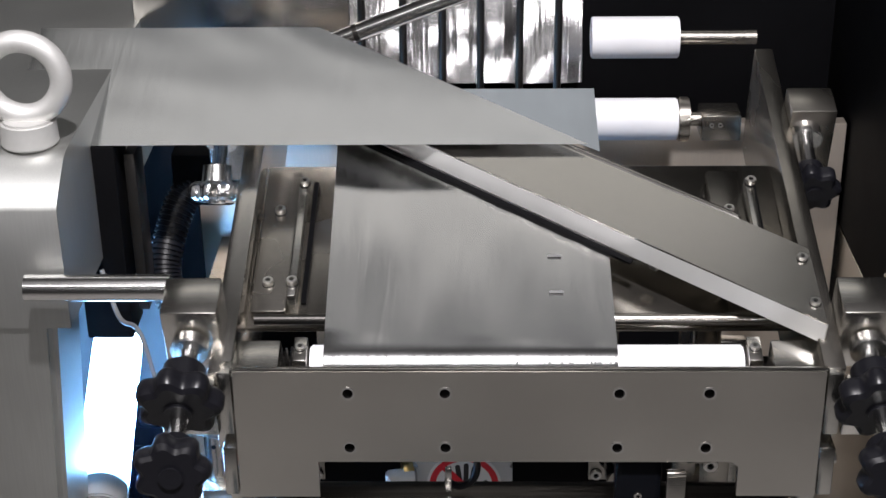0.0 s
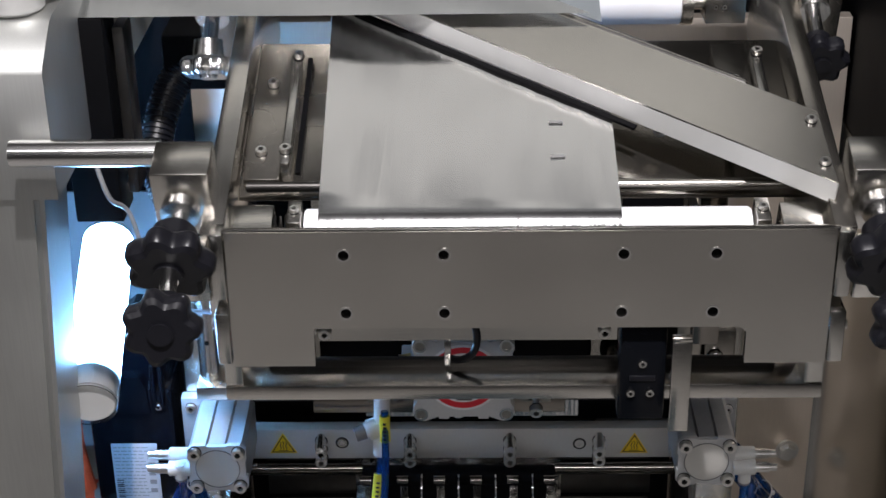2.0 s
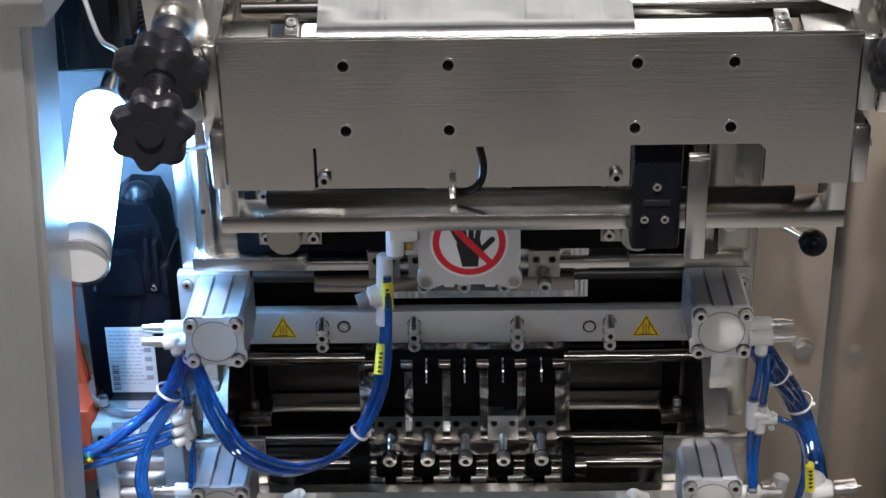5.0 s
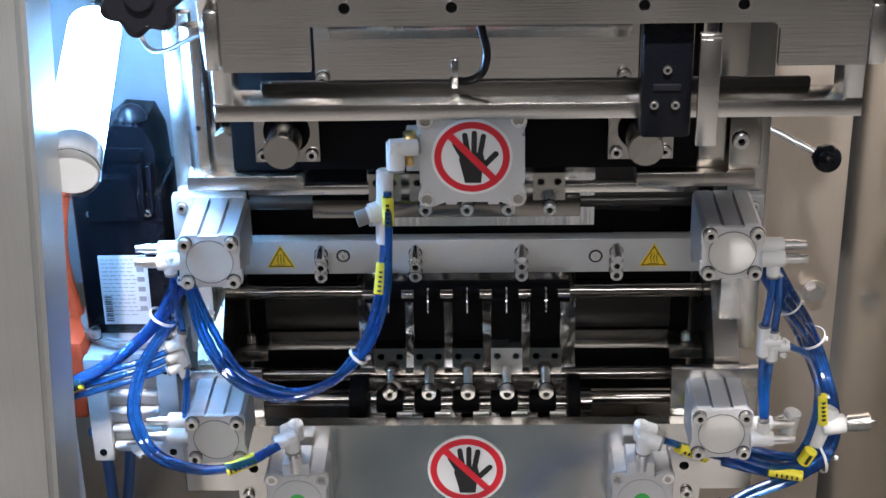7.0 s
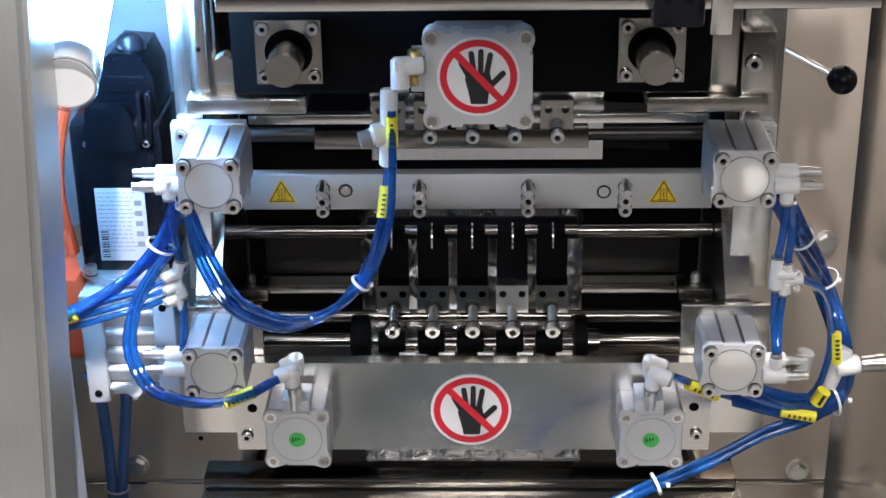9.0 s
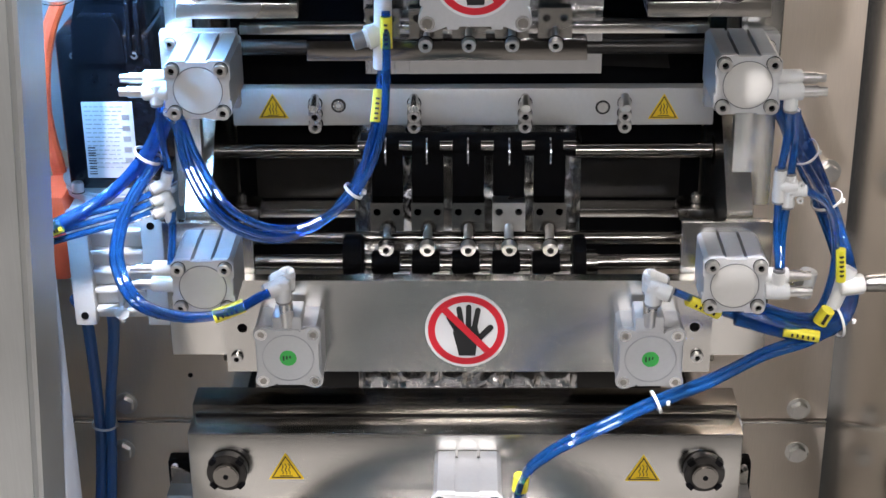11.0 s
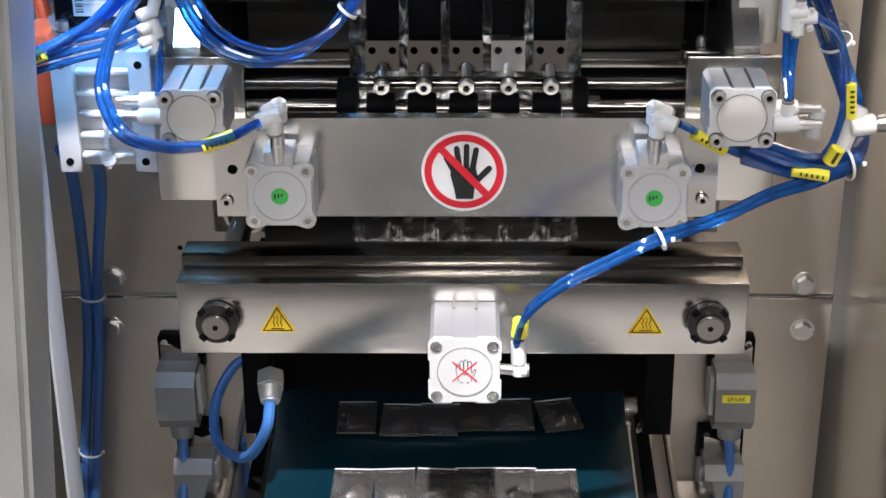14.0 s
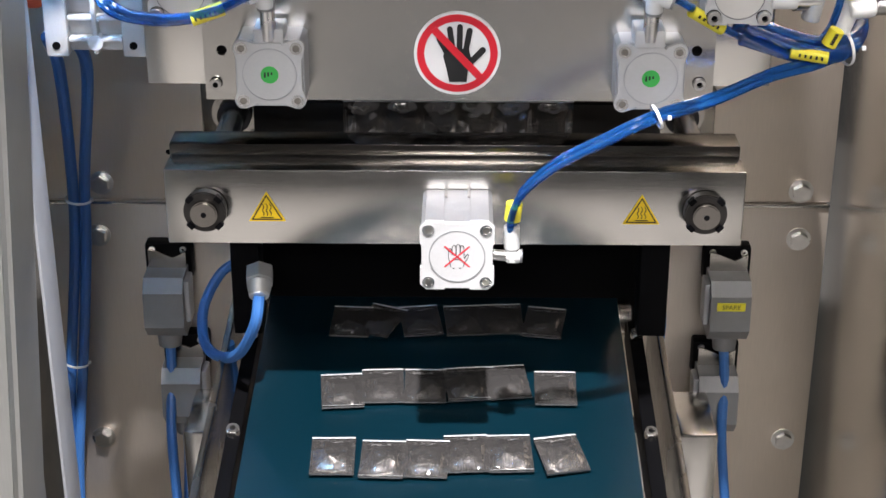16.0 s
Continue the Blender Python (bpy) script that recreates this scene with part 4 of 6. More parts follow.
def front_jaw():
    j = thing("front_sealing_bar", (0, 0.08, 0.9585), "broad brushed steel sealing bar with warning labels", "sealing bar")
    part("bar", box(B(), -0.226, 0.2215, 0.066, 0.094, 0.9585, 1.0205, 0.0012), STEEL_X, j)
    for x in (-0.1945, 0.1908):
        z = 0.989
        b = B()
        cyl(b, (x, 0.0655, z), (x, 0.056, z), 0.0165, seg=36, bevel=0.001)
        n = part("ring_nut", b, DARK, j, "dark slotted ring nut")
        part("rod_end", cyl(B(), (x, 0.0575, z), (x, 0.0505, z), 0.0105, seg=30, bevel=0.001), SHAFT, n)
        part("centre_hole", cyl(B(), (x, 0.051, z), (x, 0.0502, z), 0.0022, seg=12), BLACK, n)
        for k in range(4):
            a = math.pi / 4 + k * math.pi / 2
            d = Vector((math.cos(a), 0, math.sin(a)))
            part("slot", box(B(), -0.002, 0.002, -0.001, 0.004, -0.003, 0.003, 0, Matrix.Translation(Vector((x, 0.0555, z)) + d * 0.0155) @ Matrix.Rotation(-a, 4, "Y")), BLACK, n)
    hot_sign(-0.1475, 0.9862, 0.0657, 0.0285, j)
    hot_sign(0.1425, 0.9852, 0.0657, 0.0285, j)
    for x in (-0.1985, 0.197):
        r = thing("guide_rod", (x, 0.2, 0.995), "thick polished guide rod of the sealing jaws", "rod", "guide rods")
        part("rod", cyl(B(), (x, 0.06, 0.992), (x, 0.309, 0.992), 0.0105, seg=30), CHROME, r)
        part("flange", cyl(B(), (x, 0.27, 0.992), (x, 0.3095, 0.992), 0.021, seg=36, bevel=0.002), STEEL_W, r)
        part("seal", cyl(B(), (x, 0.262, 0.992), (x, 0.271, 0.992), 0.015, seg=30), RUBBER, r)
        part("base", box(B(), x - 0.035, x + 0.035, 0.30, 0.3095, 0.96, 1.035, 0.002), STEEL_W, r)


front_jaw()


def moving_jaw():
    """The jaw that runs to and fro on the guide rods, built at its forward place."""
    j = thing("moving_sealing_jaw", (0, 0.11, 0.99), "moving steel sealing jaw with end blocks on rods", "sealing jaw")
    part("face_plate", box(B(), -0.168, 0.166, 0.098, 0.112, 0.955, 1.0105, 0.001), STEEL_W, j)
    part("jaw", box(B(), -0.226, 0.2205, 0.0965, 0.126, 1.011, 1.0300, 0.0012), SHAFT, j)
    part("jaw_step", box(B(), -0.224, 0.2185, 0.0958, 0.0964, 1.0185, 1.0215, 0), DARK, j)
    for x in (-0.006, 0.006):
        part("hole", cyl(B(), (x, 0.105, 1.0298), (x, 0.105, 1.0303), 0.003, seg=14), BLACK, j)
    for x in (-0.1985, 0.197):
        e = part("end_block", box(B(), x - 0.030, x + 0.030, 0.0965, 0.125, 0.962, 1.0105, 0.003), ALU, j, "pale grey end block")
        screws(e, [(x - 0.02, 0.0965, 1.0015), (x + 0.02, 0.0965, 1.0015)], 0.0042, 0.002)
        part("bush", ring(B(), (x, 0.0960, 0.9865), (x, 0.098, 0.9865), 0.0155, 0.0108, 32), DARK, e)
        part("bush_end", cyl(B(), (x, 0.0963, 0.9865), (x, 0.098, 0.9865), 0.0108, seg=28), CHROME, e)
    part("centre_block", plate(B(), [(-0.026, 0.975), (0.026, 0.975), (0.026, 0.994), (0.016, 1.006), (-0.016, 1.006), (-0.026, 0.994)], [], 0.004, at_front(0.0955)), CHROME, j)
    part("centre_pin", cyl(B(), (0, 0.0965, 0.988), (0, 0.0948, 0.988), 0.008, seg=24), STEEL_W, j)
    part("centre_recess", box(B(), -0.030, 0.030, 0.0972, 0.0978, 0.99, 1.0098, 0), BLACK, j)
    for x in (-0.123, -0.062):
        part("slot", box(B(), x - 0.005, x + 0.005, 0.0968, 0.0978, 0.982, 1.003, 0), BLACK, j)
    screws(j, [(0.062, 0.098, 0.993), (0.122, 0.098, 0.993)], 0.0045, 0.003)
    r = thing("rear_sealing_jaw", (0, 0.21, 0.99), "fixed dark rear sealing jaw", "sealing jaw")
    part("jaw", box(B(), -0.172, 0.17, 0.196, 0.215, 0.965, 1.0285, 0.001), DARK, r)
    part("carrier", box(B(), -0.172, 0.17, 0.2155, 0.309, 0.965, 1.015, 0.001), DARK, r)
    return j


MOVING_JAW = moving_jaw()


def heater_bar():
    """The upper cross bar with heater screws, built at its forward place."""
    h = thing("upper_sealing_bar", (0, 0.15, 1.256), "pale steel heating bar with screws and warning labels", "sealing bar")
    part("bar", box(B(), -0.184, 0.193, 0.143, 0.156, 1.2557, 1.2860, 0.001), BLASTED, h)
    part("rear_bar", box(B(), -0.18, 0.189, 0.1565, 0.166, 1.2597, 1.282, 0.001), STEEL_W, h)
    for x in (-0.1187, -0.0412, 0.0457, 0.1233):
        part("stud", cyl(B(), (x, 0.1425, 1.2795), (x, 0.126, 1.2755), 0.0034, seg=14), BOLT, h)
        for z, y in ((1.2745, 0.1425), (1.266, 0.1425), (1.2575, 0.1425)):
            part("screw", cap_screw(B(), (x, y, z), 0.0052, 0.010), BOLT, h)
    for x, z in ((-0.1005, 1.2724), (0.1064, 1.2705)):
        part("screw_recess", ring(B(), (x, 0.1427, z), (x, 0.144, z), 0.0058, 0.0042, 28), INK, h)
        part("screw", cap_screw(B(), (x, 0.144, z), 0.0042, 0.002), BOLT, h)
    hot_sign(-0.152, 1.269, 0.1428, 0.024, h)
    hot_sign(0.154, 1.268, 0.1428, 0.024, h)
    return h


HEATER = heater_bar()


def upper_mechanism():
    u = thing("bearing_plate", (0, 0.10, 1.34), "black bearing plate with two flanged pins", "plate")
    part("plate", box(B(), -0.1735, 0.175, 0.0725, 0.082, 1.379, 1.50, 0.001), BLACK, u)
    for x in (-0.1307, 0.1315):
        z = 1.4135
        f = part("flange", plate(B(), [(x - 0.024, z - 0.024), (x + 0.024, z - 0.024), (x + 0.024, z + 0.024), (x - 0.024, z + 0.024)], [(x, z, 0.0175)], 0.008, at_front(0.064), 28), STEEL_W, u)
        part("bush", cyl(B(), (x, 0.069, z), (x, 0.0724, z), 0.0175, seg=28), BLACK, u)
        part("pin", cyl(B(), (x, 0.072, z - 0.001), (x, 0.026, z - 0.001), 0.0130, seg=36, bevel=0.0008), SHAFT, u, "dark polished steel pin")
        part("pin_face", cyl(B(), (x, 0.0262, z - 0.001), (x, 0.0254, z - 0.001), 0.0122, seg=36), STEEL_W, u, "turned pale end face")
        screws(f, [(x + sx * 0.018, 0.064, z + sz * 0.018) for sx in (-1, 1) for sz in (-1, 1)], 0.0044, 0.004)
    b = thing("support_bracket", (-0.19, 0.09, 1.366), "steel angle bracket with round post", "bracket", "support brackets")
    part("bar", box(B(), -0.2085, -0.1205, 0.066, 0.105, 1.3655, 1.377, 0.001), STEEL_W, b)
    part("post", cyl(B(), (-0.1985, 0.086, 1.3772), (-0.1985, 0.086, 1.49), 0.0092, seg=28, bevel=0.0008), STEEL_Z, b)
    part("lug", plate(B(), [(-0.189, 1.3772), (-0.175, 1.3772), (-0.175, 1.40), (-0.182, 1.404), (-0.189, 1.40)], [], 0.014, at_front(0.088)), STEEL_W, b)
    part("grub_screw", cyl(B(), (-0.1985, 0.0765, 1.412), (-0.1985, 0.0785, 1.412), 0.002, seg=10), BLACK, b)
    part("back_plate", box(B(), -0.226, -0.205, 0.112, 0.125, 1.20, 1.49, 0.001), STEEL_Z, b)
    b = thing("support_bracket", (0.2, 0.09, 1.366), "steel angle bracket with clamp lever beside it", "bracket", "support brackets")
    part("bar", box(B(), 0.13, 0.218, 0.066, 0.105, 1.3655, 1.377, 0.001), STEEL_W, b)
    part("post", box(B(), 0.176, 0.196, 0.075, 0.10, 1.3772, 1.47, 0.001), STEEL_W, b)
    lug = part("lug", box(B(), 0.198, 0.222, 0.07, 0.105, 1.3772, 1.425, 0.001), STEEL_W, b)
    part("screw", cap_screw(B(), (0.206, 0.07, 1.402), 0.006, 0.006), BOLT, lug)
    part("back_plate", box(B(), 0.205, 0.236, 0.112, 0.125, 1.20, 1.49, 0.001), STEEL_Z, b)
    k = thing("clamp_lever", (0.223, 0.055, 1.417), "thin steel clamp lever with black ball grip", "lever")
    part("rod", cyl(B(), (0.224, 0.05, 1.418), (0.258, 0.04, 1.402), 0.0026, seg=12), CHROME, k)
    g = B()
    bmesh.ops.create_uvsphere(g, u_segments=24, v_segments=14, radius=0.0105, matrix=Matrix.Translation((0.264, 0.039, 1.399)))
    cyl(g, (0.255, 0.0415, 1.4035), (0.260, 0.0395, 1.401), 0.005, 0.007, 16)
    part("ball", g, ENAMEL, k, "glossy black ball")
    m = thing("upper_clamp_rail", (0, 0.12, 1.33), "steel rail with clamp blocks and cap screws", "rail")
    part("rail", box(B(), -0.172, 0.183, 0.122, 0.132, 1.3365, 1.344, 0.0008), STEEL_X, m)
    part("lower_rail", box(B(), -0.122, 0.092, 0.125, 0.14, 1.3145, 1.3305, 0.001), SHAFT, m)
    part("rod", cyl(B(), (-0.175, 0.15, 1.318), (0.19, 0.15, 1.318), 0.006, seg=20), DARK, m)
    for i in range(5):
        x = -0.062 + 0.032 * i
        cb = part("clamp_block", plate(B(), [(x - 0.0125, 1.339), (x + 0.0125, 1.339), (x + 0.0125, 1.362), (x - 0.0125, 1.362)], [(x - 0.0065, 1.3545, 0.003), (x + 0.0065, 1.3545, 0.003)], 0.012, at_front(0.103)), STEEL_W, m)
        part("long_screw", cyl(B(), (x, 0.105, 1.346), (x, 0.092, 1.3385), 0.0028, seg=14), BOLT, cb)
        part("screw", cap_screw(B(), (x, 0.094, 1.3385), 0.0052, 0.007, (0, -1, -0.15)), BOLT, cb)
    part("flap", plate(B(), [(0.094, 1.285), (0.165, 1.282), (0.157, 1.322), (0.094, 1.325)], [], 0.003, at_front(0.205)), DARK, m)


upper_mechanism()


def slitter_section():
    s = thing("slitter_head", (0, 0.13, 1.17), "row of five steel slitter blocks with long screws", "slitter")
    for i in range(5):
        x = -0.0627 + 0.0319 * i
        mt = BOLT if i == 3 else SHAFT
        bl = part("block", plate(B(), [(x - 0.0128, 1.179), (x + 0.0128, 1.179), (x + 0.0128, 1.2033), (x - 0.0128, 1.2033)], [(x - 0.0077, 1.1955, 0.003), (x + 0.0077, 1.1955, 0.003)], 0.014, at_front(0.11)), mt, s, "polished block" if i == 3 else "")
        part("long_screw", cyl(B(), (x, 0.112, 1.183), (x, 0.092, 1.1735), 0.0036, seg=16), BOLT, bl)
        part("screw", cap_screw(B(), (x, 0.094, 1.1745), 0.0058, 0.008, (0, -1, -0.2)), BOLT, bl)
        part("blade_plate", box(B(), x - 0.0125, x + 0.0125, 0.1265, 0.13, 1.179, 1.240, 0.0005), BLACK, s, "dark upright plate")
        part("knife_disc", cyl(B(), (x - 0.0006, 0.118, 1.243), (x + 0.0006, 0.118, 1.243), 0.011, seg=28), CHROME, s, "thin round knife")
        part("cam", cyl(B(), (x - 0.013, 0.115, 1.15), (x + 0.009, 0.115, 1.15), 0.010, seg=24, bevel=0.001), BLACK, s)
        part("spacer", cyl(B(), (x + 0.0095, 0.115, 1.147), (x + 0.0185, 0.115, 1.147), 0.0045, seg=18), SHAFT, s)
        part("finger", box(B(), x - 0.006, x + 0.011, 0.10, 0.116, 1.128, 1.139, 0.001), SHAFT, s)
        part("finger", cyl(B(), (x + 0.004, 0.108, 1.142), (x + 0.017, 0.108, 1.142), 0.0032, seg=14), BOLT, s)
    part("knife_shaft", cyl(B(), (-0.083, 0.135, 1.243), (0.085, 0.135, 1.243), 0.0095, seg=24), BLACK, s)
    for i in range(6):
        x = -0.0786 + 0.0319 * i
        part("knife_spacer", cyl(B(), (x - 0.006, 0.125, 1.2455), (x + 0.004, 0.125, 1.2455), 0.004, seg=16), SHAFT, s)
    part("cam_end", cyl(B(), (-0.098, 0.118, 1.15), (-0.083, 0.118, 1.15), 0.021, seg=36, bevel=0.001), BLACK, s)
    part("cam_end", cyl(B(), (0.084, 0.118, 1.15), (0.094, 0.118, 1.15), 0.021, seg=36, bevel=0.001), BLACK, s)
    part("collar", cyl(B(), (0.0945, 0.118, 1.148), (0.104, 0.118, 1.148), 0.011, seg=28, bevel=0.001), SHAFT, s)
    sh = thing("drive_shafts", (0, 0.18, 1.16), "polished steel shafts and flat bars across the machine", "shaft")
    for x0, x1 in ((-0.207, -0.086), (0.086, 0.210)):
        part("upper_shaft", cyl(B(), (x0, 0.18, 1.2205), (x1, 0.18, 1.2205), 0.0068, seg=28), SHAFT, sh)
    part("shaft_collar", cyl(B(), (0.200, 0.18, 1.2205), (0.207, 0.18, 1.2205), 0.012, seg=28), STEEL_W, sh)
    part("wheel", cyl(B(), (-0.211, 0.18, 1.2205), (-0.207, 0.18, 1.2205), 0.016, seg=28), BLACK, sh)
    part("flat_bar", box(B(), -0.182, 0.186, 0.2, 0.22, 1.152, 1.160, 0.001), STEEL_X, sh)
    part("middle_shaft", cyl(B(), (-0.18, 0.15, 1.156), (0.184, 0.15, 1.156), 0.0055, seg=24), SHAFT, sh)
    part("lower_shaft", cyl(B(), (-0.18, 0.13, 1.1435), (0.184, 0.13, 1.1435), 0.0062, seg=24), SHAFT, sh)
    for s0, x in ((-1, -0.198), (1, 0.2)):
        f = thing("side_frame", (x, 0.2, 1.1), "machined steel side frame of the sealing section", "frame", "side frames")
        m = Matrix.Translation((x, 0, 0)) @ Matrix(((0, 0, 1, 0), (1, 0, 0, 0), (0, 1, 0, 0), (0, 0, 0, 1)))
        part("cheek", plate(B(), [(0.09, 1.09), (0.309, 1.09), (0.309, 1.49), (0.15, 1.49), (0.15, 1.27), (0.10, 1.215), (0.09, 1.205)], [], 0.02 * s0, m), STEEL_W, f)
        bk = part("clamp", box(B(), x - s0 * 0.03, x - s0 * 0.002, 0.14, 0.17, 1.175, 1.185, 0.001), STEEL_W, f)
        part("screw", cap_screw(B(), (x - s0 * 0.015, 0.155, 1.185), 0.004, 0.008, (0, 0, 1)), BOLT, bk)
    # added plate: the shaded void behind the shafts, painted black
    bp = thing("inner_shade_plate", (0, 0.24, 1.1), "black sheet standing in for the shaded void behind the shafts", "plate")
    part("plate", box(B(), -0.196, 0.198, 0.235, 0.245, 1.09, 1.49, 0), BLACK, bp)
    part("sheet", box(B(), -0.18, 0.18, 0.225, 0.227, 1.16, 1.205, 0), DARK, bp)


slitter_section()


def pouch_film():
    """The filled film between the sealing bars: crinkled, with lanes."""
    w = thing("sealed_film", (0, 0.15, 1.13), "crinkled silver film with sealed lanes behind the slitters", "film")
    nx, nz, step = 12, 30, 0.187 / 6
    for k in range(6):
        b = B()
        rows = []
        for j in range(nz + 1):
            z = 1.13 + 0.138 * j / nz
            row = []
            for i in range(nx + 1):
                x = -0.0935 + step * (k + i / nx)
                lane = math.sin(math.pi * i / nx)
                y = 0.184 - 0.006 * lane * (0.4 + 0.6 * math.sin(math.pi * ((z - 1.13) / 0.046 % 1))) + 0.0035 * noise.noise((x * 60, z * 45, 1)) + 0.0018 * noise.noise((x * 160, z * 120, 4))
                y -= 0.017 * lane ** 0.6 * math.sin(math.pi * min(max((z - 1.222) / 0.046, 0), 1))  # swollen under the bar
                row.append(b.verts.new((x, y, z)))
            rows.append(row)
        for p, q in zip(rows, rows[1:]):
            for i in range(nx):
                b.faces.new((p[i], p[i + 1], q[i + 1], q[i]))
        part("lane", b, STRIP, w)


pouch_film()


# ---- drive at the side ----
def drive():
    m = thing("servo_motor", (-0.28, 0.17, 1.197), "black servo motor with a white type plate", "motor")
    part("housing", box(B(), -0.317, -0.2425, 0.132, 0.215, 1.205, 1.335, 0.006), ENAMEL, m)
    part("flange", cyl(B(), (-0.28, 0.172, 1.197), (-0.28, 0.172, 1.206), 0.052, seg=48, bevel=0.002), ALU, m, "pale round flange")
    for x in (-0.309, -0.25):
        part("screw", cap_screw(B(), (x, 0.128, 1.206), 0.0048, 0.008, (0, 0, 1)), BOLT, m)
    cap = part("connector_cover", plate(B(), [(-0.306, 1.335), (-0.2465, 1.335), (-0.2485, 1.368), (-0.256, 1.386), (-0.280, 1.388), (-0.296, 1.374)], [], 0.06, at_front(0.145)), ENAMEL, m)
    part("cover_face", plate(B(), [(-0.303, 1.312), (-0.262, 1.312), (-0.264, 1.338), (-0.269, 1.349), (-0.296, 1.349), (-0.301, 1.338)], [], 0.012, at_front(0.128)), ENAMEL, cap)
    bmk = B()
    bmesh.ops.create_uvsphere(bmk, u_segments=20, v_segments=12, radius=0.0125, matrix=Matrix.Translation((-0.268, 0.165, 1.386)))
    part("top_knob", bmk, RUBBER, cap)
    part("badge", box(B(), -0.29, -0.256, 0.1435, 0.1448, 1.357, 1.369, 0.001), ENAMEL, cap)
    screws(m, [(-0.302, 0.132, 1.318), (-0.255, 0.132, 1.318)], 0.003, 0.003)
    for x in (-0.258, -0.251):
        part("rib", box(B(), x - 0.002, x + 0.002, 0.128, 0.14, 1.318, 1.36, 0.001), ENAMEL, m)
    lb = part("type_plate", box(B(), -0.3005, -0.2605, 0.1312, 0.1318, 1.2165, 1.280, 0.0002), LABEL, m, "white type plate with fine print")
    b = B()
    random.seed(4)
    for r in range(15):
        x = -0.2985
        while x < -0.272:
            w = random.uniform(0.002, 0.006)
            box(b, x, x + w, 0.1309, 0.1311, 1.2757 - 0.0036 * r, 1.2765 - 0.0036 * r, 0)
            x += w + 0.0012
    for k in range(5):
        box(b, -0.2695, -0.2635, 0.1309, 0.1311, 1.265 - 0.009 * k, 1.2695 - 0.009 * k, 0)
    part("print", b, GREYP, lb)
    b = B()
    for k in range(11):
        w = random.choice((0.0006, 0.0011))
        box(b, -0.2985, -0.2925, 0.1308, 0.131, 1.2195 + 0.0022 * k, 1.2195 + 0.0022 * k + w, 0)
    part("bar_code", b, INK, lb)
    g = thing("gearbox", (-0.278, 0.15, 1.097), "ribbed cast aluminium gearbox under the motor", "gearbox")
    part("case", box(B(), -0.3175, -0.2395, 0.118, 0.21, 1.098, 1.1955, 0.004), ALU_FACE, g)
    for x in (-0.3175, -0.258):
        part("corner_leg", box(B(), x, x + 0.0175, 0.1075, 0.119, 1.0965, 1.196, 0.002), ALU_FACE, g)
    for k in range(5):
        z = 1.108 + 0.017 * k
        part("rib", box(B(), -0.2995, -0.2585, 0.109, 0.119, z, z + 0.004, 0.001), ALU_FACE, g)
    part("rib", box(B(), -0.281, -0.277, 0.108, 0.119, 1.099, 1.19, 0.001), ALU_FACE, g)
    part("plug", cyl(B(), (-0.279, 0.1075, 1.108), (-0.279, 0.119, 1.108), 0.006, seg=20), ALU_FACE, g)
    for x in (-0.309, -0.2495):
        for z in (1.106, 1.185):
            part("hole", cyl(B(), (x, 0.1068, z), (x, 0.109, z), 0.0032, seg=14), BLACK, g)
    o = thing("orange_cover", (-0.335, 0.15, 1.16), "orange plastic cover beside the gearbox", "cover")
    part("cover", box(B(), -0.342, -0.319, 0.12, 0.19, 1.13, 1.205, 0.006), ORANGE, o)
    part("cable", hose(B(), [(-0.333, 0.17, 1.20), (-0.343, 0.18, 1.26), (-0.335, 0.19, 1.32), (-0.31, 0.20, 1.37)], 0.006), ORANGE, o, "orange motor cable")


drive()


def led_lamp():
    t = thing("led_tube_lamp", (-0.272, -0.028, 1.422), "glowing white tubular machine lamp with clear end cap", "lamp")
    a, b = Vector((-0.272, -0.0043, 1.428)), Vector((-0.286, 0.150, 1.4665))
    d = (b - a).normalized()
    part("glowing_tube", cyl(B(), a, b, 0.0205, seg=32), LED, t)
    part("end_disc", cyl(B(), a - d * 0.024, a - d * 0.0005, 0.0203, seg=32, bevel=0.0015), WHITE, t)
    part("end_cap", ring(B(), a - d * 0.026, a - d * 0.0005, 0.0213, 0.0206, 32), CLEAR, t)
    part("bracket", cyl(B(), b, b + d * 0.012, 0.021, 0.016, 32, 0.001), WHITE, t)
    part("stay", cyl(B(), b + d * 0.01, (b.x, 0.27, b.z + 0.03), 0.006, seg=16), BOLT, t)
    w = thing("inner_side_sheet", (-0.345, 0.25, 1.2), "pale painted sheet behind the machine lamp", "sheet")
    part("sheet", box(B(), -0.40, -0.228, 0.262, 0.266, 1.19, 1.46, 0), SHEETM, w)
    # same sheet above the lamp, its shade painted black
    part("shaded_upper_sheet", box(B(), -0.40, -0.228, 0.262, 0.266, 1.461, 1.72, 0), BLACK, w)


led_lamp()


# ---- air tubes and fittings ----
def fitting(c, d1, d2, r=0.0055, length=0.013, label="white plastic push-in elbow fitting"):
    """An elbow: two short round sockets with rims that meet in c."""
    c, d1, d2 = Vector(c), Vector(d1).normalized(), Vector(d2).normalized()
    f = thing("elbow_fitting", c, label, "fitting", "push-in fittings")
    for d in (d1, d2):
        part("socket", cyl(B(), c - d * r * 0.7, c + d * length, r, seg=20, bevel=0.0006), WHITE, f)
        part("rim", ring(B(), c + d * length, c + d * (length + 0.0018), r * 0.92, r * 0.6, 20), GREYP, f)
    return f


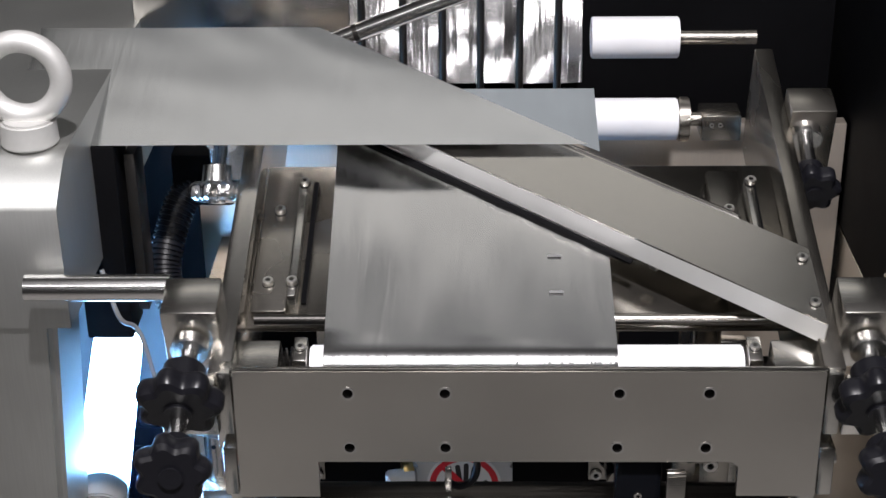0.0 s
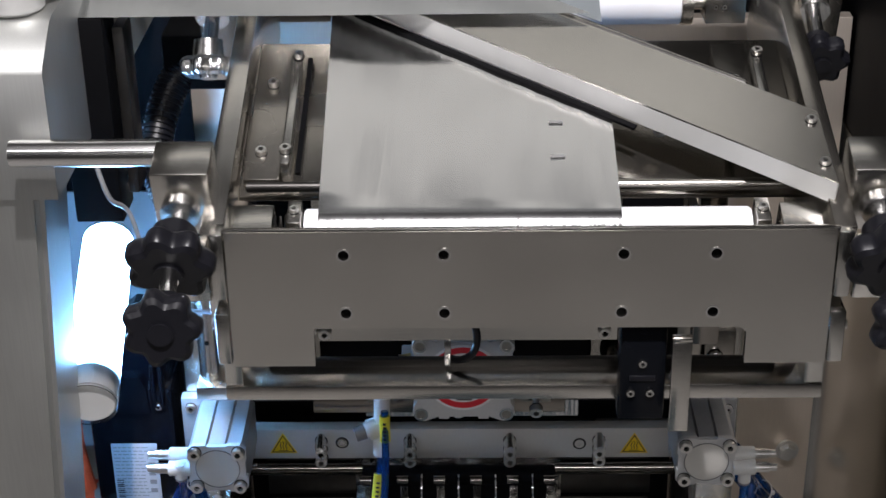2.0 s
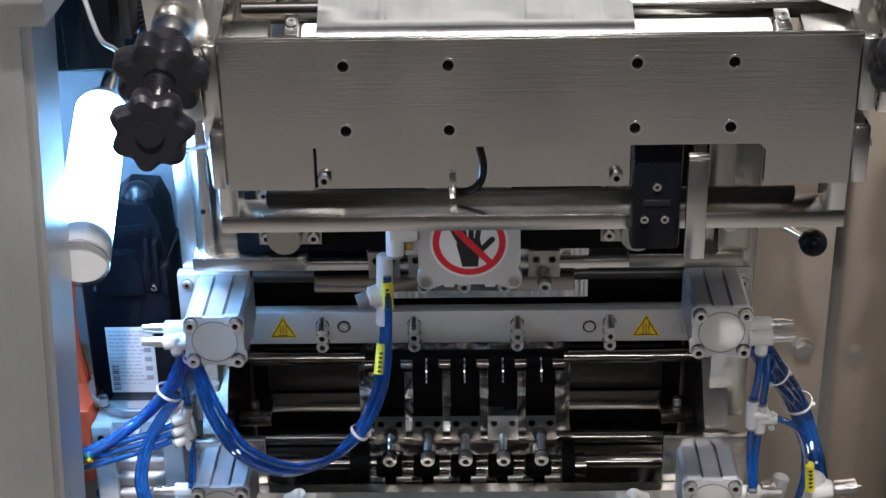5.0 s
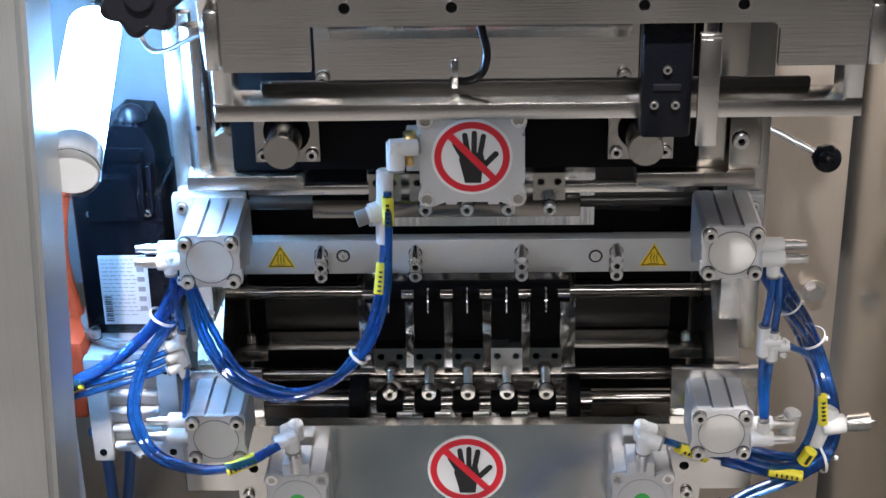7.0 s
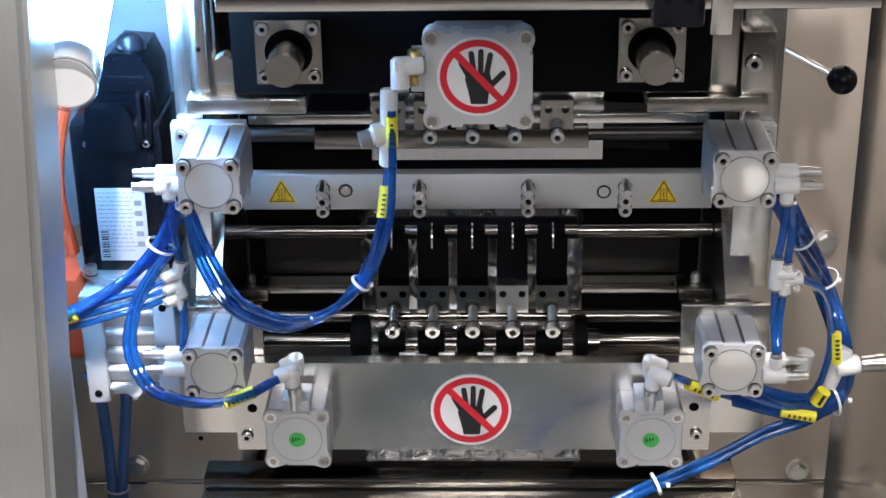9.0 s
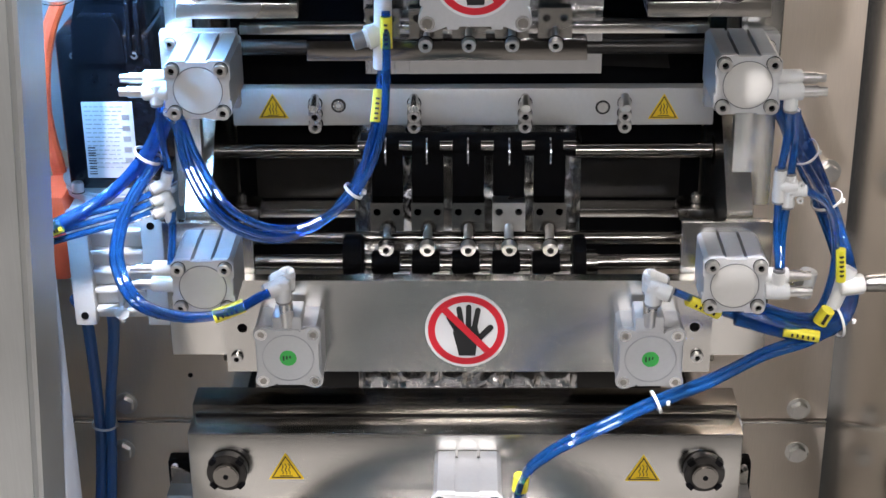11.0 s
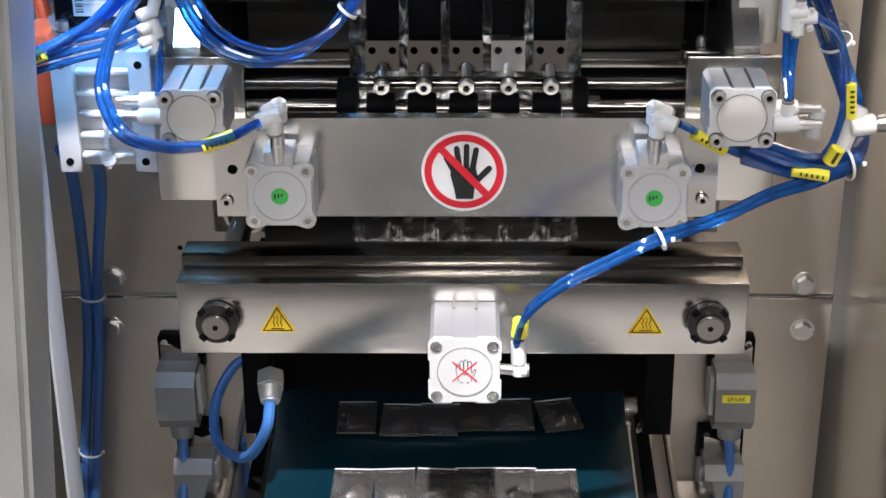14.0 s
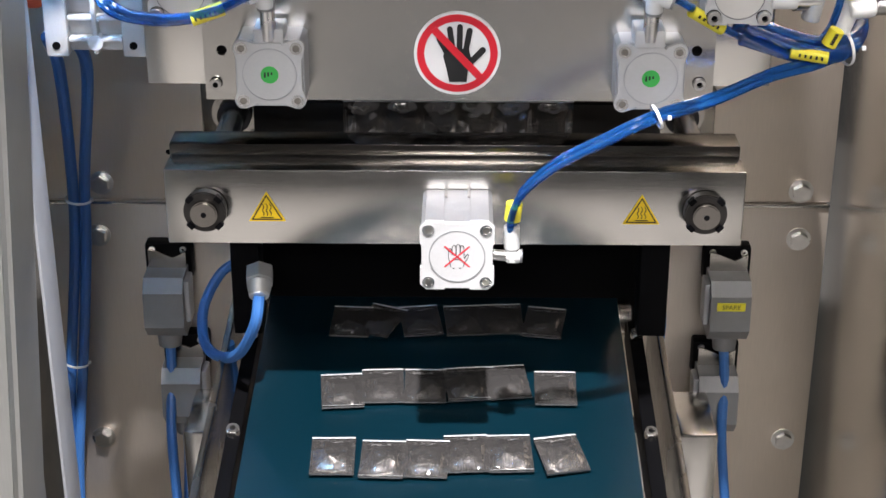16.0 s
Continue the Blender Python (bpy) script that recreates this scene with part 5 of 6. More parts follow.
def screw_valve(x, y, z, s):
    """A flow control valve with a bright adjusting screw pointing sideways."""
    v = thing("flow_valve", (x, y, z), "white flow control valve with bright adjusting screw", "valve", "flow valves")
    part("body", cyl(B(), (x - s * 0.012, y, z), (x + s * 0.006, y, z), 0.0062, seg=20, bevel=0.0006), WHITE, v)
    part("screw", cyl(B(), (x + s * 0.006, y, z), (x + s * 0.017, y, z), 0.0042, seg=18, bevel=0.0005), BOLT, v)
    part("knurl", cyl(B(), (x + s * 0.016, y, z), (x + s * 0.023, y, z), 0.0032, seg=18), BOLT, v)


def tube(points, r=0.0030, label="glossy blue air tube", n=10):
    return solo("air_tube", hose(B(), points, r, 10, n), TUBE, points[0], label, "tube", "air tubes")


def bundle(points, offsets, r=0.0030, label="glossy blue air tube in a bundle"):
    for k, (dx, dy, dz) in enumerate(offsets):
        tube([(p[0] + dx * math.cos(0.5 * i + k), p[1] + dy, p[2] + dz + dx * 0.6 * math.sin(0.7 * i + k)) for i, p in enumerate(points)], r, label)


def tie(c, d, r):
    c, d = Vector(c), Vector(d).normalized()
    t = thing("cable_tie", c, "white plastic cable tie round the tubes", "cable tie", "cable ties")
    part("band", ring(B(), c - d * 0.0011, c + d * 0.0011, r + 0.0007, r, 24), WHITE, t)
    part("lock", box(B(), c.x + r - 0.001, c.x + r + 0.002, c.y - 0.003, c.y, c.z - 0.002, c.z + 0.0012, 0.0005), WHITE, t)


def tag(a, b, r=0.0042, label="yellow tube marker with small print"):
    a, b = Vector(a), Vector(b)
    t = thing("tube_marker", a, label, "marker", "tube markers")
    part("sleeve", cyl(B(), a, b, r, seg=18), TAGY, t)
    d = (b - a).normalized()
    side = d.cross(Vector((0, -1, 0))).normalized()
    for k in range(5):
        c = a + (b - a) * (0.18 + 0.15 * k) + Vector((0, -r, 0)) * 0.99
        m = Matrix.Translation(c) @ d.to_track_quat("X", "Z").to_matrix().to_4x4()
        part("print", box(B(), -0.0007, 0.0007, -0.0012, 0.0012, -0.0012, 0.0012, 0, m), INK, t)


def tubing():
    # loop from the corner cylinder to the large cylinder head
    loop = [(-0.2055, 0.034, 1.300), (-0.196, 0.022, 1.265), (-0.174, 0.010, 1.2345), (-0.137, 0.0, 1.2235), (-0.104, -0.002, 1.235), (-0.079, 0.0, 1.259), (-0.064, 0.002, 1.304)]
    tube(loop + [(-0.060, 0.012, 1.325), (-0.0585, 0.022, 1.342)])
    tube([(x + 0.006 * (i > 0), y - 0.003, z + 0.007 if i < 6 else z) for i, (x, y, z) in enumerate(loop)] + [(-0.0545, 0.01, 1.345), (-0.0545, 0.018, 1.385)])
    tube([(x - 0.004, y + 0.004, z - 0.004) for x, y, z in loop[:4]] + [(-0.106, 0.004, 1.231), (-0.083, 0.006, 1.256), (-0.07, 0.008, 1.28)])
    tie((-0.0795, 0.001, 1.2585), (0.6, 0, 0.75), 0.0072)
    fitting((-0.0485, 0.030, 1.414), (1, 0.2, 0), (0, -0.2, -1), 0.0068, 0.016)
    solo("brass_nipple", cyl(B(), (-0.042, 0.038, 1.405), (-0.036, 0.038, 1.405), 0.009, seg=6), BRASS, (-0.042, 0.038, 1.405), "brass hexagon nipple at the cylinder head", "nipple", "brass nipples")
    solo("brass_nipple", cyl(B(), (-0.042, 0.036, 1.417), (-0.034, 0.038, 1.417), 0.008, seg=6), BRASS, (-0.042, 0.036, 1.417), "brass hexagon nipple at the cylinder head", "nipple", "brass nipples")
    v = thing("inline_valve", (-0.059, 0.028, 1.36), "white inline valve with side knob on the tube", "valve")
    part("body", cyl(B(), (-0.0585, 0.022, 1.342), (-0.0565, 0.028, 1.398), 0.0062, seg=20, bevel=0.001), WHITE, v)
    part("side_knob", cyl(B(), (-0.056, 0.026, 1.367), (-0.070, 0.022, 1.364), 0.0085, seg=24, bevel=0.002), WHITE, v)
    part("knob_cap", cyl(B(), (-0.070, 0.022, 1.364), (-0.078, 0.020, 1.362), 0.006, seg=20), GREYP, v)
    tag((-0.0545, 0.016, 1.359), (-0.0545, 0.0175, 1.381))
    tag((-0.0625, 0.004, 1.309), (-0.0600, 0.013, 1.330))
    # side bundle that leaves behind the column
    bundle([(-0.217, 0.045, 1.297), (-0.222, 0.05, 1.285), (-0.236, 0.05, 1.262), (-0.262, 0.048, 1.236), (-0.292, 0.035, 1.2205), (-0.33, 0.03, 1.205), (-0.37, 0.04, 1.19)], [(0.003, 0, 0), (0.004, 0.006, -0.004), (0.003, -0.005, 0.005), (0.004, 0.004, 0.006)])
    tie((-0.2335, 0.049, 1.267), (-0.45, 0, -0.8), 0.0105)
    tie((-0.208, 0.036, 1.305), (0.1, 0, 1), 0.0085)
    tag((-0.298, 0.030, 1.2185), (-0.312, 0.028, 1.2135))
    tube([(-0.2185, 0.035, 1.315), (-0.2215, 0.04, 1.29), (-0.2195, 0.045, 1.262), (-0.2185, 0.047, 1.247)])
    tube([(-0.2185, 0.045, 1.226), (-0.219, 0.04, 1.205), (-0.2205, 0.033, 1.186)])
    for z in (1.246, 1.236, 1.226):
        fitting((-0.222, 0.045, z), (0.3, 0, 1 if z > 1.24 else -1), (-1, -0.2, -0.35), 0.0045, 0.010, "white plastic tee fitting")
    for z in (1.225, 1.232, 1.239):
        tube([(-0.232, 0.044, z), (-0.25, 0.045, z - 0.008), (-0.28, 0.038, z - 0.014), (-0.33, 0.03, z - 0.026)], 0.0026)
    # the free loop to the lower cylinder
    big = [(-0.229, 0.05, 1.262), (-0.247, 0.046, 1.238), (-0.2585, 0.04, 1.215), (-0.262, 0.03, 1.187), (-0.246, 0.018, 1.1605), (-0.21, 0.002, 1.157), (-0.176, 0.0, 1.162), (-0.150, 0.012, 1.171)]
    tube(big, 0.0034)
    tube([(x + 0.005, y - 0.002, z + 0.003) for x, y, z in big], 0.0034)
    tag((-0.185, -0.002, 1.160), (-0.163, 0.004, 1.1665), 0.0052)
    fitting((-0.1365, 0.022, 1.1745), (-0.9, -0.25, -0.3), (0, 0.1, -1), 0.0062, 0.013)
    fitting((-0.1335, 0.028, 1.180), (-0.8, 0.2, -0.5), (0, 0.2, -1), 0.0058, 0.012)
    fitting((0.1385, 0.022, 1.172), (0.9, -0.2, -0.3), (0, 0.1, -1), 0.0062, 0.013)
    fitting((0.1365, 0.028, 1.178), (0.8, 0.2, -0.4), (0, 0.2, -1), 0.0058, 0.012)
    for x in (-0.136, 0.138):
        solo("brass_nipple", cyl(B(), (x, 0.035, 1.135), (x, 0.03, 1.165), 0.0055, seg=16), BOLT, (x, 0.035, 1.135), "bright nipple under the elbow fitting", "nipple", "brass nipples")
        solo("port_boss", box(B(), x - 0.011, x + 0.011, 0.031, 0.06, 1.130, 1.143, 0.0015), ALU_FACE, (x, 0.035, 1.13), "square port boss on the small cylinder", "boss", "port bosses")
    for y, z in ((0.042, 1.329), (0.034, 1.3215)):
        screw_valve(-0.224, y, z, -1)
        screw_valve(0.2325, y, z - 0.001, 1)
    for y, z in ((0.036, 1.1815), (0.028, 1.1725)):
        screw_valve(-0.2285, y, z, -1)
        screw_valve(0.2335, y, z - 0.006, 1)
    fitting((-0.2205, 0.033, 1.324), (0, 0, -1), (0.6, 0.4, 0), 0.005, 0.011)
    fitting((0.2305, 0.034, 1.318), (0, 0, -1), (-0.6, 0.4, 0), 0.005, 0.011)
    fitting((0.2315, 0.03, 1.1705), (0, 0, 1), (-0.6, 0.4, 0), 0.005, 0.011)
    # the right-hand bundle
    run = [(0.222, 0.06, 1.318), (0.238, 0.075, 1.285), (0.256, 0.10, 1.250), (0.288, 0.15, 1.190), (0.304, 0.14, 1.150), (0.3045, 0.11, 1.124), (0.284, 0.075, 1.1155), (0.252, 0.06, 1.119), (0.206, 0.055, 1.136)]
    bundle(run, [(0.003, 0, 0), (0.004, 0.008, -0.003), (0.003, -0.007, 0.003), (0.005, 0.003, 0.006), (0.004, -0.003, -0.006), (0.003, 0.012, 0.002), (0.006, 0.006, 0.002), (0.006, -0.004, -0.002), (0.005, 0.010, -0.005)], 0.0036)
    tie((0.2885, 0.148, 1.190), (-0.4, -0.2, 0.9), 0.0125)
    tie((0.2565, 0.10, 1.250), (-0.45, -0.5, 0.8), 0.0115)
    tie((0.289, 0.08, 1.116), (1, 0.3, 0.2), 0.0135)
    tube([(0.2305, 0.034, 1.306), (0.231, 0.04, 1.28), (0.230, 0.047, 1.256)])
    tube([(0.236, 0.036, 1.306), (0.2375, 0.04, 1.28), (0.2375, 0.047, 1.252)])
    tube([(0.230, 0.047, 1.231), (0.2305, 0.044, 1.205), (0.2315, 0.032, 1.183)])
    tube([(0.2365, 0.047, 1.228), (0.2345, 0.044, 1.205), (0.233, 0.032, 1.183)])
    for x, z in ((0.230, 1.2435), (0.237, 1.2395)):
        t = thing("tee_fitting", (x, 0.047, z), "white plastic tee fitting joining blue tubes", "fitting", "tee fittings")
        part("body", cyl(B(), (x, 0.047, z - 0.0125), (x, 0.047, z + 0.0125), 0.005, seg=20, bevel=0.0006), WHITE, t)
        part("branch", cyl(B(), (x, 0.046, z), (x + 0.013, 0.044, z + 0.001), 0.0046, seg=18, bevel=0.0006), WHITE, t)
        for s in (-1, 1):
            part("rim", ring(B(), (x, 0.047, z + s * 0.0125), (x, 0.047, z + s * 0.014), 0.0046, 0.003, 18), GREYP, t)
            part("eyelet", ring(B(), (x + 0.008, 0.041, z + s * 0.006), (x + 0.008, 0.044, z + s * 0.006), 0.0026, 0.0012, 14), WHITE, t)
    tube([(0.249, 0.045, 1.2405), (0.266, 0.05, 1.228), (0.277, 0.06, 1.20), (0.281, 0.07, 1.165), (0.275, 0.07, 1.135), (0.262, 0.065, 1.12)])
    tag((0.283, 0.062, 1.185), (0.286, 0.064, 1.158), 0.0038)
    tag((0.277, 0.058, 1.136), (0.272, 0.06, 1.124), 0.0056)
    tag((0.270, 0.05, 1.117), (0.243, 0.052, 1.121), 0.0046)
    tag((0.190, 0.04, 1.142), (0.166, 0.03, 1.158), 0.0046)
    tube([(0.154, 0.024, 1.168), (0.175, 0.035, 1.154), (0.205, 0.055, 1.132), (0.24, 0.06, 1.120)])
    v = thing("pressure_regulator", (0.294, 0.08, 1.147), "white tee with bright knurled regulator at the tubes", "valve")
    part("body", cyl(B(), (0.283, 0.08, 1.128), (0.296, 0.085, 1.160), 0.008, seg=22, bevel=0.001), WHITE, v)
    part("branch", cyl(B(), (0.288, 0.08, 1.145), (0.308, 0.082, 1.147), 0.008, seg=22, bevel=0.001), WHITE, v)
    part("knurled_knob", cyl(B(), (0.309, 0.082, 1.147), (0.328, 0.083, 1.148), 0.0068, 0.0078, 24, 0.001), BOLT, v)
    part("tip", cyl(B(), (0.328, 0.083, 1.148), (0.334, 0.083, 1.148), 0.0012, seg=8), BOLT, v)
    part("second_body", cyl(B(), (0.262, 0.085, 1.135), (0.266, 0.085, 1.157), 0.007, seg=20, bevel=0.001), WHITE, v)
    part("link", cyl(B(), (0.248, 0.08, 1.149), (0.262, 0.085, 1.149), 0.0055, seg=16), BOLT, v)
    # the long tubes down to the front cylinder
    dia = [(0.298, 0.08, 1.121), (0.268, 0.06, 1.114), (0.23, 0.045, 1.1085), (0.185, 0.02, 1.0985), (0.140, -0.004, 1.102 - 0.009), (0.105, -0.012, 1.0785), (0.073, -0.012, 1.061), (0.050, -0.003, 1.036), (0.043, 0.006, 1.015), (0.0418, 0.008, 0.995)]
    tube(dia, 0.0028)
    tube([(x - 0.003, y - 0.006, z - 0.004) for x, y, z in dia[:-1]] + [(0.0396, 0.006, 0.995)], 0.0028)
    tie((0.141, -0.006, 1.0915), (0.9, 0.2, 0.35), 0.0085)
    tag((0.0422, 0.006, 1.019), (0.0408, 0.007, 1.006), 0.0062)
    fitting((0.041, 0.008, 0.976), (0, 0, 1), (1, 0, 0), 0.0055, 0.006)
    solo("tube_collar", cyl(B(), (0.041, 0.008, 0.982), (0.0405, 0.008, 1.001), 0.0058, seg=20, bevel=0.0008), WHITE, (0.041, 0.008, 0.982), "white push-in collar on the elbow", "fitting", "push-in fittings")
    solo("brass_nipple", cyl(B(), (0.027, 0.010, 0.976), (0.038, 0.008, 0.976), 0.0042, seg=16), BOLT, (0.03, 0.010, 0.976), "bright nipple under the elbow fitting", "nipple", "brass nipples")


tubing()


# ---- below: connectors, cables and the conveyor ----
def connectors():
    spots = [(-0.2725, 0.8), (-0.262, 0.705), (0.2515, 0.8), (0.247, 0.70)]
    for k, (x, z) in enumerate(spots):
        c = thing("cable_connector", (x, 0.30, z), "grey heavy-duty cable connector with locking clip", "connector", "cable connectors")
        s = -1 if x < 0 else 1
        part("base", box(B(), x - 0.0215, x + 0.0225, 0.292, 0.3095, z + 0.018, z + 0.055, 0.003), BLACK, c)
        part("clip", plate(B(), [(x - 0.017, z + 0.03), (x + 0.018, z + 0.03), (x + 0.018, z + 0.05), (x + 0.006, z + 0.044), (x - 0.008, z + 0.05), (x - 0.017, z + 0.052)], [], 0.003, at_front(0.284)), STEEL_W, c)
        screws(c, [(x - 0.014, 0.291, z + 0.05), (x + 0.015, 0.291, z + 0.05)], 0.003, 0.003)
        b = B()
        prof = [(0.305, z + 0.034), (0.262, z + 0.034), (0.252, z + 0.022), (0.250, z - 0.012), (0.262, z - 0.026), (0.305, z - 0.026)]
        m = Matrix.Translation((x - 0.0185, 0, 0)) @ Matrix(((0, 0, 1, 0), (1, 0, 0, 0), (0, 1, 0, 0), (0, 0, 0, 1)))
        part("hood", plate(b, prof, [], 0.037, m), GREYP, c)
        part("latch", box(B(), x - s * 0.0205 - 0.003, x - s * 0.0205 + 0.003, 0.262, 0.285, z - 0.012, z + 0.03, 0.0015), ALU, c)
        part("gland", cyl(B(), (x, 0.275, z - 0.026), (x, 0.272, z - 0.042), 0.0125, 0.0105, 20, 0.001), GREYP, c)
        if k < 3:
            part("cable", hose(B(), [(x, 0.272, z - 0.042), (x + 0.001, 0.262, z - 0.07), (x - s * 0.001, 0.24, z - 0.12), (x + 0.006, 0.22, z - 0.2)], 0.0048), CABLE, c, "blue cable")
        if k == 2:
            lb = part("yellow_label", box(B(), x - 0.013, x + 0.013, 0.2494, 0.2508, z + 0.009, z + 0.017, 0.0002), TAGY, c, "yellow label that reads SPARE")
            fc = bpy.data.curves.new("lettering", "FONT")
            fc.body, fc.size, fc.align_x, fc.align_y = "SPARE", 0.0062, "CENTER", "CENTER"
            fc.materials.append(INK)
            tx = new("lettering", fc)
            tx.parent = lb
            tx.matrix_local = Matrix.Translation(Vector((x, 0.2488, z + 0.013)) - ORIGIN[lb]) @ Matrix.Rotation(radians(90), 4, "X")
    for dx in (0, 0.0095):
        tp = [(-0.327 + 2.2 * dx, 0.15, 1.10), (-0.330 + 2.4 * dx, 0.19, 1.057), (-0.3475 + 1.2 * dx, 0.262, 0.934), (-0.358 + 1.1 * dx, 0.288, 0.852), (-0.372 + 1.2 * dx, 0.29, 0.74), (-0.384 + 0.95 * dx, 0.288, 0.626), (-0.388 + dx, 0.285, 0.56)]
        solo("machine_cable", hose(B(), tp, 0.0052), CABLE, tp[0], "blue jacketed cable hanging down the cabinet", "cable", "machine cables")
    tie((-0.3455, 0.270, 0.909), (0.1, 0, 1), 0.0115)
    tie((-0.3675, 0.29, 0.73), (0.12, 0, 1), 0.0115)


connectors()


SLOPE = math.atan(0.14)


def bz(y):
    return 0.825 + 0.14 * (y - 0.25)


def conveyor():
    c = thing("belt_conveyor", (-0.012, 0.0, 0.7), "discharge conveyor with dark teal belt in steel side rails", "conveyor")
    b = B()
    y0, y1 = 0.245, -1.56
    m = Matrix.Translation((0, 0.25, 0.825)) @ Matrix.Rotation(SLOPE, 4, "X")
    box(b, -0.1715, 0.1455, y1 - 0.25, y0 - 0.25, -0.0025, 0.0, 0.0006, m)
    part("belt", b, BELT, c)
    part("roller", cyl(B(), (-0.18, 0.243, bz(0.243) - 0.018), (0.158, 0.243, bz(0.243) - 0.018), 0.0165, seg=32, bevel=0.001), STEEL_W, c)
    for s, x in ((-1, -0.184), (1, 0.160)):
        part("bed_rail", box(B(), x - 0.006, x + 0.006, y1 - 0.25, -0.01, -0.045, -0.012, 0.001, m), BLACK, c)
        part("side_rail", box(B(), x + s * 0.018 - 0.003, x + s * 0.018 + 0.003, y1 - 0.25, -0.01, -0.07, 0.006, 0.001, m), STEEL_W, c)
        for v in (-0.05, -0.19, -0.33):
            part("screw", cap_screw(B(), m @ Vector((x + s * 0.0, v, -0.012)), 0.0055, 0.008, (0, -0.3, 1)), BOLT, c)
    part("bed", box(B(), -0.17, 0.144, y1 - 0.25, -0.02, -0.02, -0.004, 0, m), BLACK, c)
    for x in (-0.17, 0.15):
        part("leg", box(B(), x - 0.015, x + 0.015, -1.40, -1.37, 0, bz(-1.38) - 0.05, 0.002), STEEL_Z, c)
        part("leg", box(B(), x - 0.015, x + 0.015, 0.12, 0.15, 0, bz(0.13) - 0.05, 0.002), STEEL_Z, c)
    # added black pieces: the shade between sealing bar and belt
    d = thing("discharge_shade", (0, 0.2, 0.9), "black sheet and posts standing in for shade above the conveyor", "housing")
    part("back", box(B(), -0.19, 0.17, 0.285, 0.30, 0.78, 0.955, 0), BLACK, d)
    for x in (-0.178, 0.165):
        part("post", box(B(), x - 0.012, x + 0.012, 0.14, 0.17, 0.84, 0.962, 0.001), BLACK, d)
    g = thing("cable_gland", (-0.162, 0.10, 0.905), "bright cable gland with blue cable loop", "cable gland")
    part("nut", cyl(B(), (-0.1625, 0.118, 0.912), (-0.1618, 0.105, 0.905), 0.012, seg=6, bevel=0.001), SATIN, g)
    part("cap", cyl(B(), (-0.1618, 0.105, 0.905), (-0.161, 0.094, 0.898), 0.0105, 0.008, 24, 0.001), SATIN, g)
    part("cable", hose(B(), [(-0.161, 0.095, 0.899), (-0.165, 0.09, 0.875), (-0.182, 0.11, 0.838), (-0.205, 0.15, 0.812), (-0.225, 0.19, 0.805), (-0.229, 0.22, 0.825), (-0.215, 0.245, 0.848), (-0.192, 0.25, 0.862), (-0.175, 0.26, 0.885)], 0.0048), CABLE, g, "blue cable")
    t2 = [(0.168, 0.25, 0.885), (0.176, 0.255, 0.85), (0.188, 0.26, 0.81), (0.189, 0.265, 0.77), (0.18, 0.27, 0.74)]
    solo("machine_cable", hose(B(), t2, 0.0048), CABLE, t2[0], "blue jacketed cable beside the conveyor", "cable", "machine cables")
    t3 = [(-0.20, 0.17, 0.815), (-0.20, 0.18, 0.78), (-0.192, 0.17, 0.74), (-0.18, 0.16, 0.71)]
    solo("machine_cable", hose(B(), t3, 0.0048), CABLE, t3[0], "blue jacketed cable beside the conveyor", "cable", "machine cables")
    for x0, x1 in ((-0.247, -0.222), (0.200, 0.235)):
        bx = thing("cover_box", ((x0 + x1) / 2, 0.2, 0.6), "folded steel cover box beside the conveyor", "cover", "cover boxes")
        part("shell", box(B(), x0, x1, 0.17, 0.25, 0.60, 0.725, 0.003), STEEL_X, bx)


conveyor()

# ---- sachets: cut from the film, dropped on the belt and carried away ----
SW, SH = 0.0352, 0.0435


def sachet_mesh(seed):
    b = B()
    n = 14
    rows = []
    for side in (1, -1):
        for j in range(n + 1):
            row = []
            for i in range(n + 1):
                x, z = i / n * 2 - 1, j / n * 2 - 1
                puff = max(0.0, 1 - abs(x / 0.86) ** 3) * max(0.0, 1 - abs(z / 0.82) ** 3)
                h = 0.0006 + 0.0040 * puff + 0.0020 * puff * noise.noise((x * 2.2 + seed, z * 2.2, side)) + 0.0013 * noise.noise((x * 5 + seed, z * 5, side + 4)) + 0.0009 * abs(noise.noise((x * 7 + seed, z * 9, side)))
                if abs(z) > 0.9:
                    h = 0.0006 + 0.0003 * (i % 2)
                row.append(b.verts.new((x * SW / 2, z * SH / 2 * (1 + 0.01 * noise.noise((x * 3, seed, 1))), side * h)))
            rows.append(row)
    for k in (0, n + 1):
        for p, q in zip(rows[k:k + n], rows[k + 1:k + n + 1]):
            for i in range(n):
                b.faces.new((p[i], p[i + 1], q[i + 1], q[i]))
    top, bot = rows[:n + 1], rows[n + 1:]
    for a, c in ((top[0], bot[0]), (top[n], bot[n]), ([r[0] for r in top], [r[0] for r in bot]), ([r[n] for r in top], [r[n] for r in bot])):
        for i in range(n):
            b.faces.new((a[i], a[i + 1], c[i + 1], c[i]))
    return finish(b, "sachet", FOIL, Vector((0, 0, 0)))


def crimp_mesh(side):
    """The ribbed seal across one end of a sachet."""
    b = B()
    n = 28
    rows = []
    for zz, h in ((0.945, 0.0014), (0.97, 0.0017), (1.0, 0.0019)):
        rows.append([b.verts.new(((i / n * 2 - 1) * SW / 2 * 0.992, side * zz * SH / 2, h + 0.0005 * (i % 2))) for i in range(n + 1)])
    for p, q in zip(rows, rows[1:]):
        for i in range(n):
            b.faces.new((p[i], p[i + 1], q[i + 1], q[i]) if side > 0 else (q[i], q[i + 1], p[i + 1], p[i]))
    return finish(b, "crimped_edge", CRIMP, Vector((0, 0, 0)))


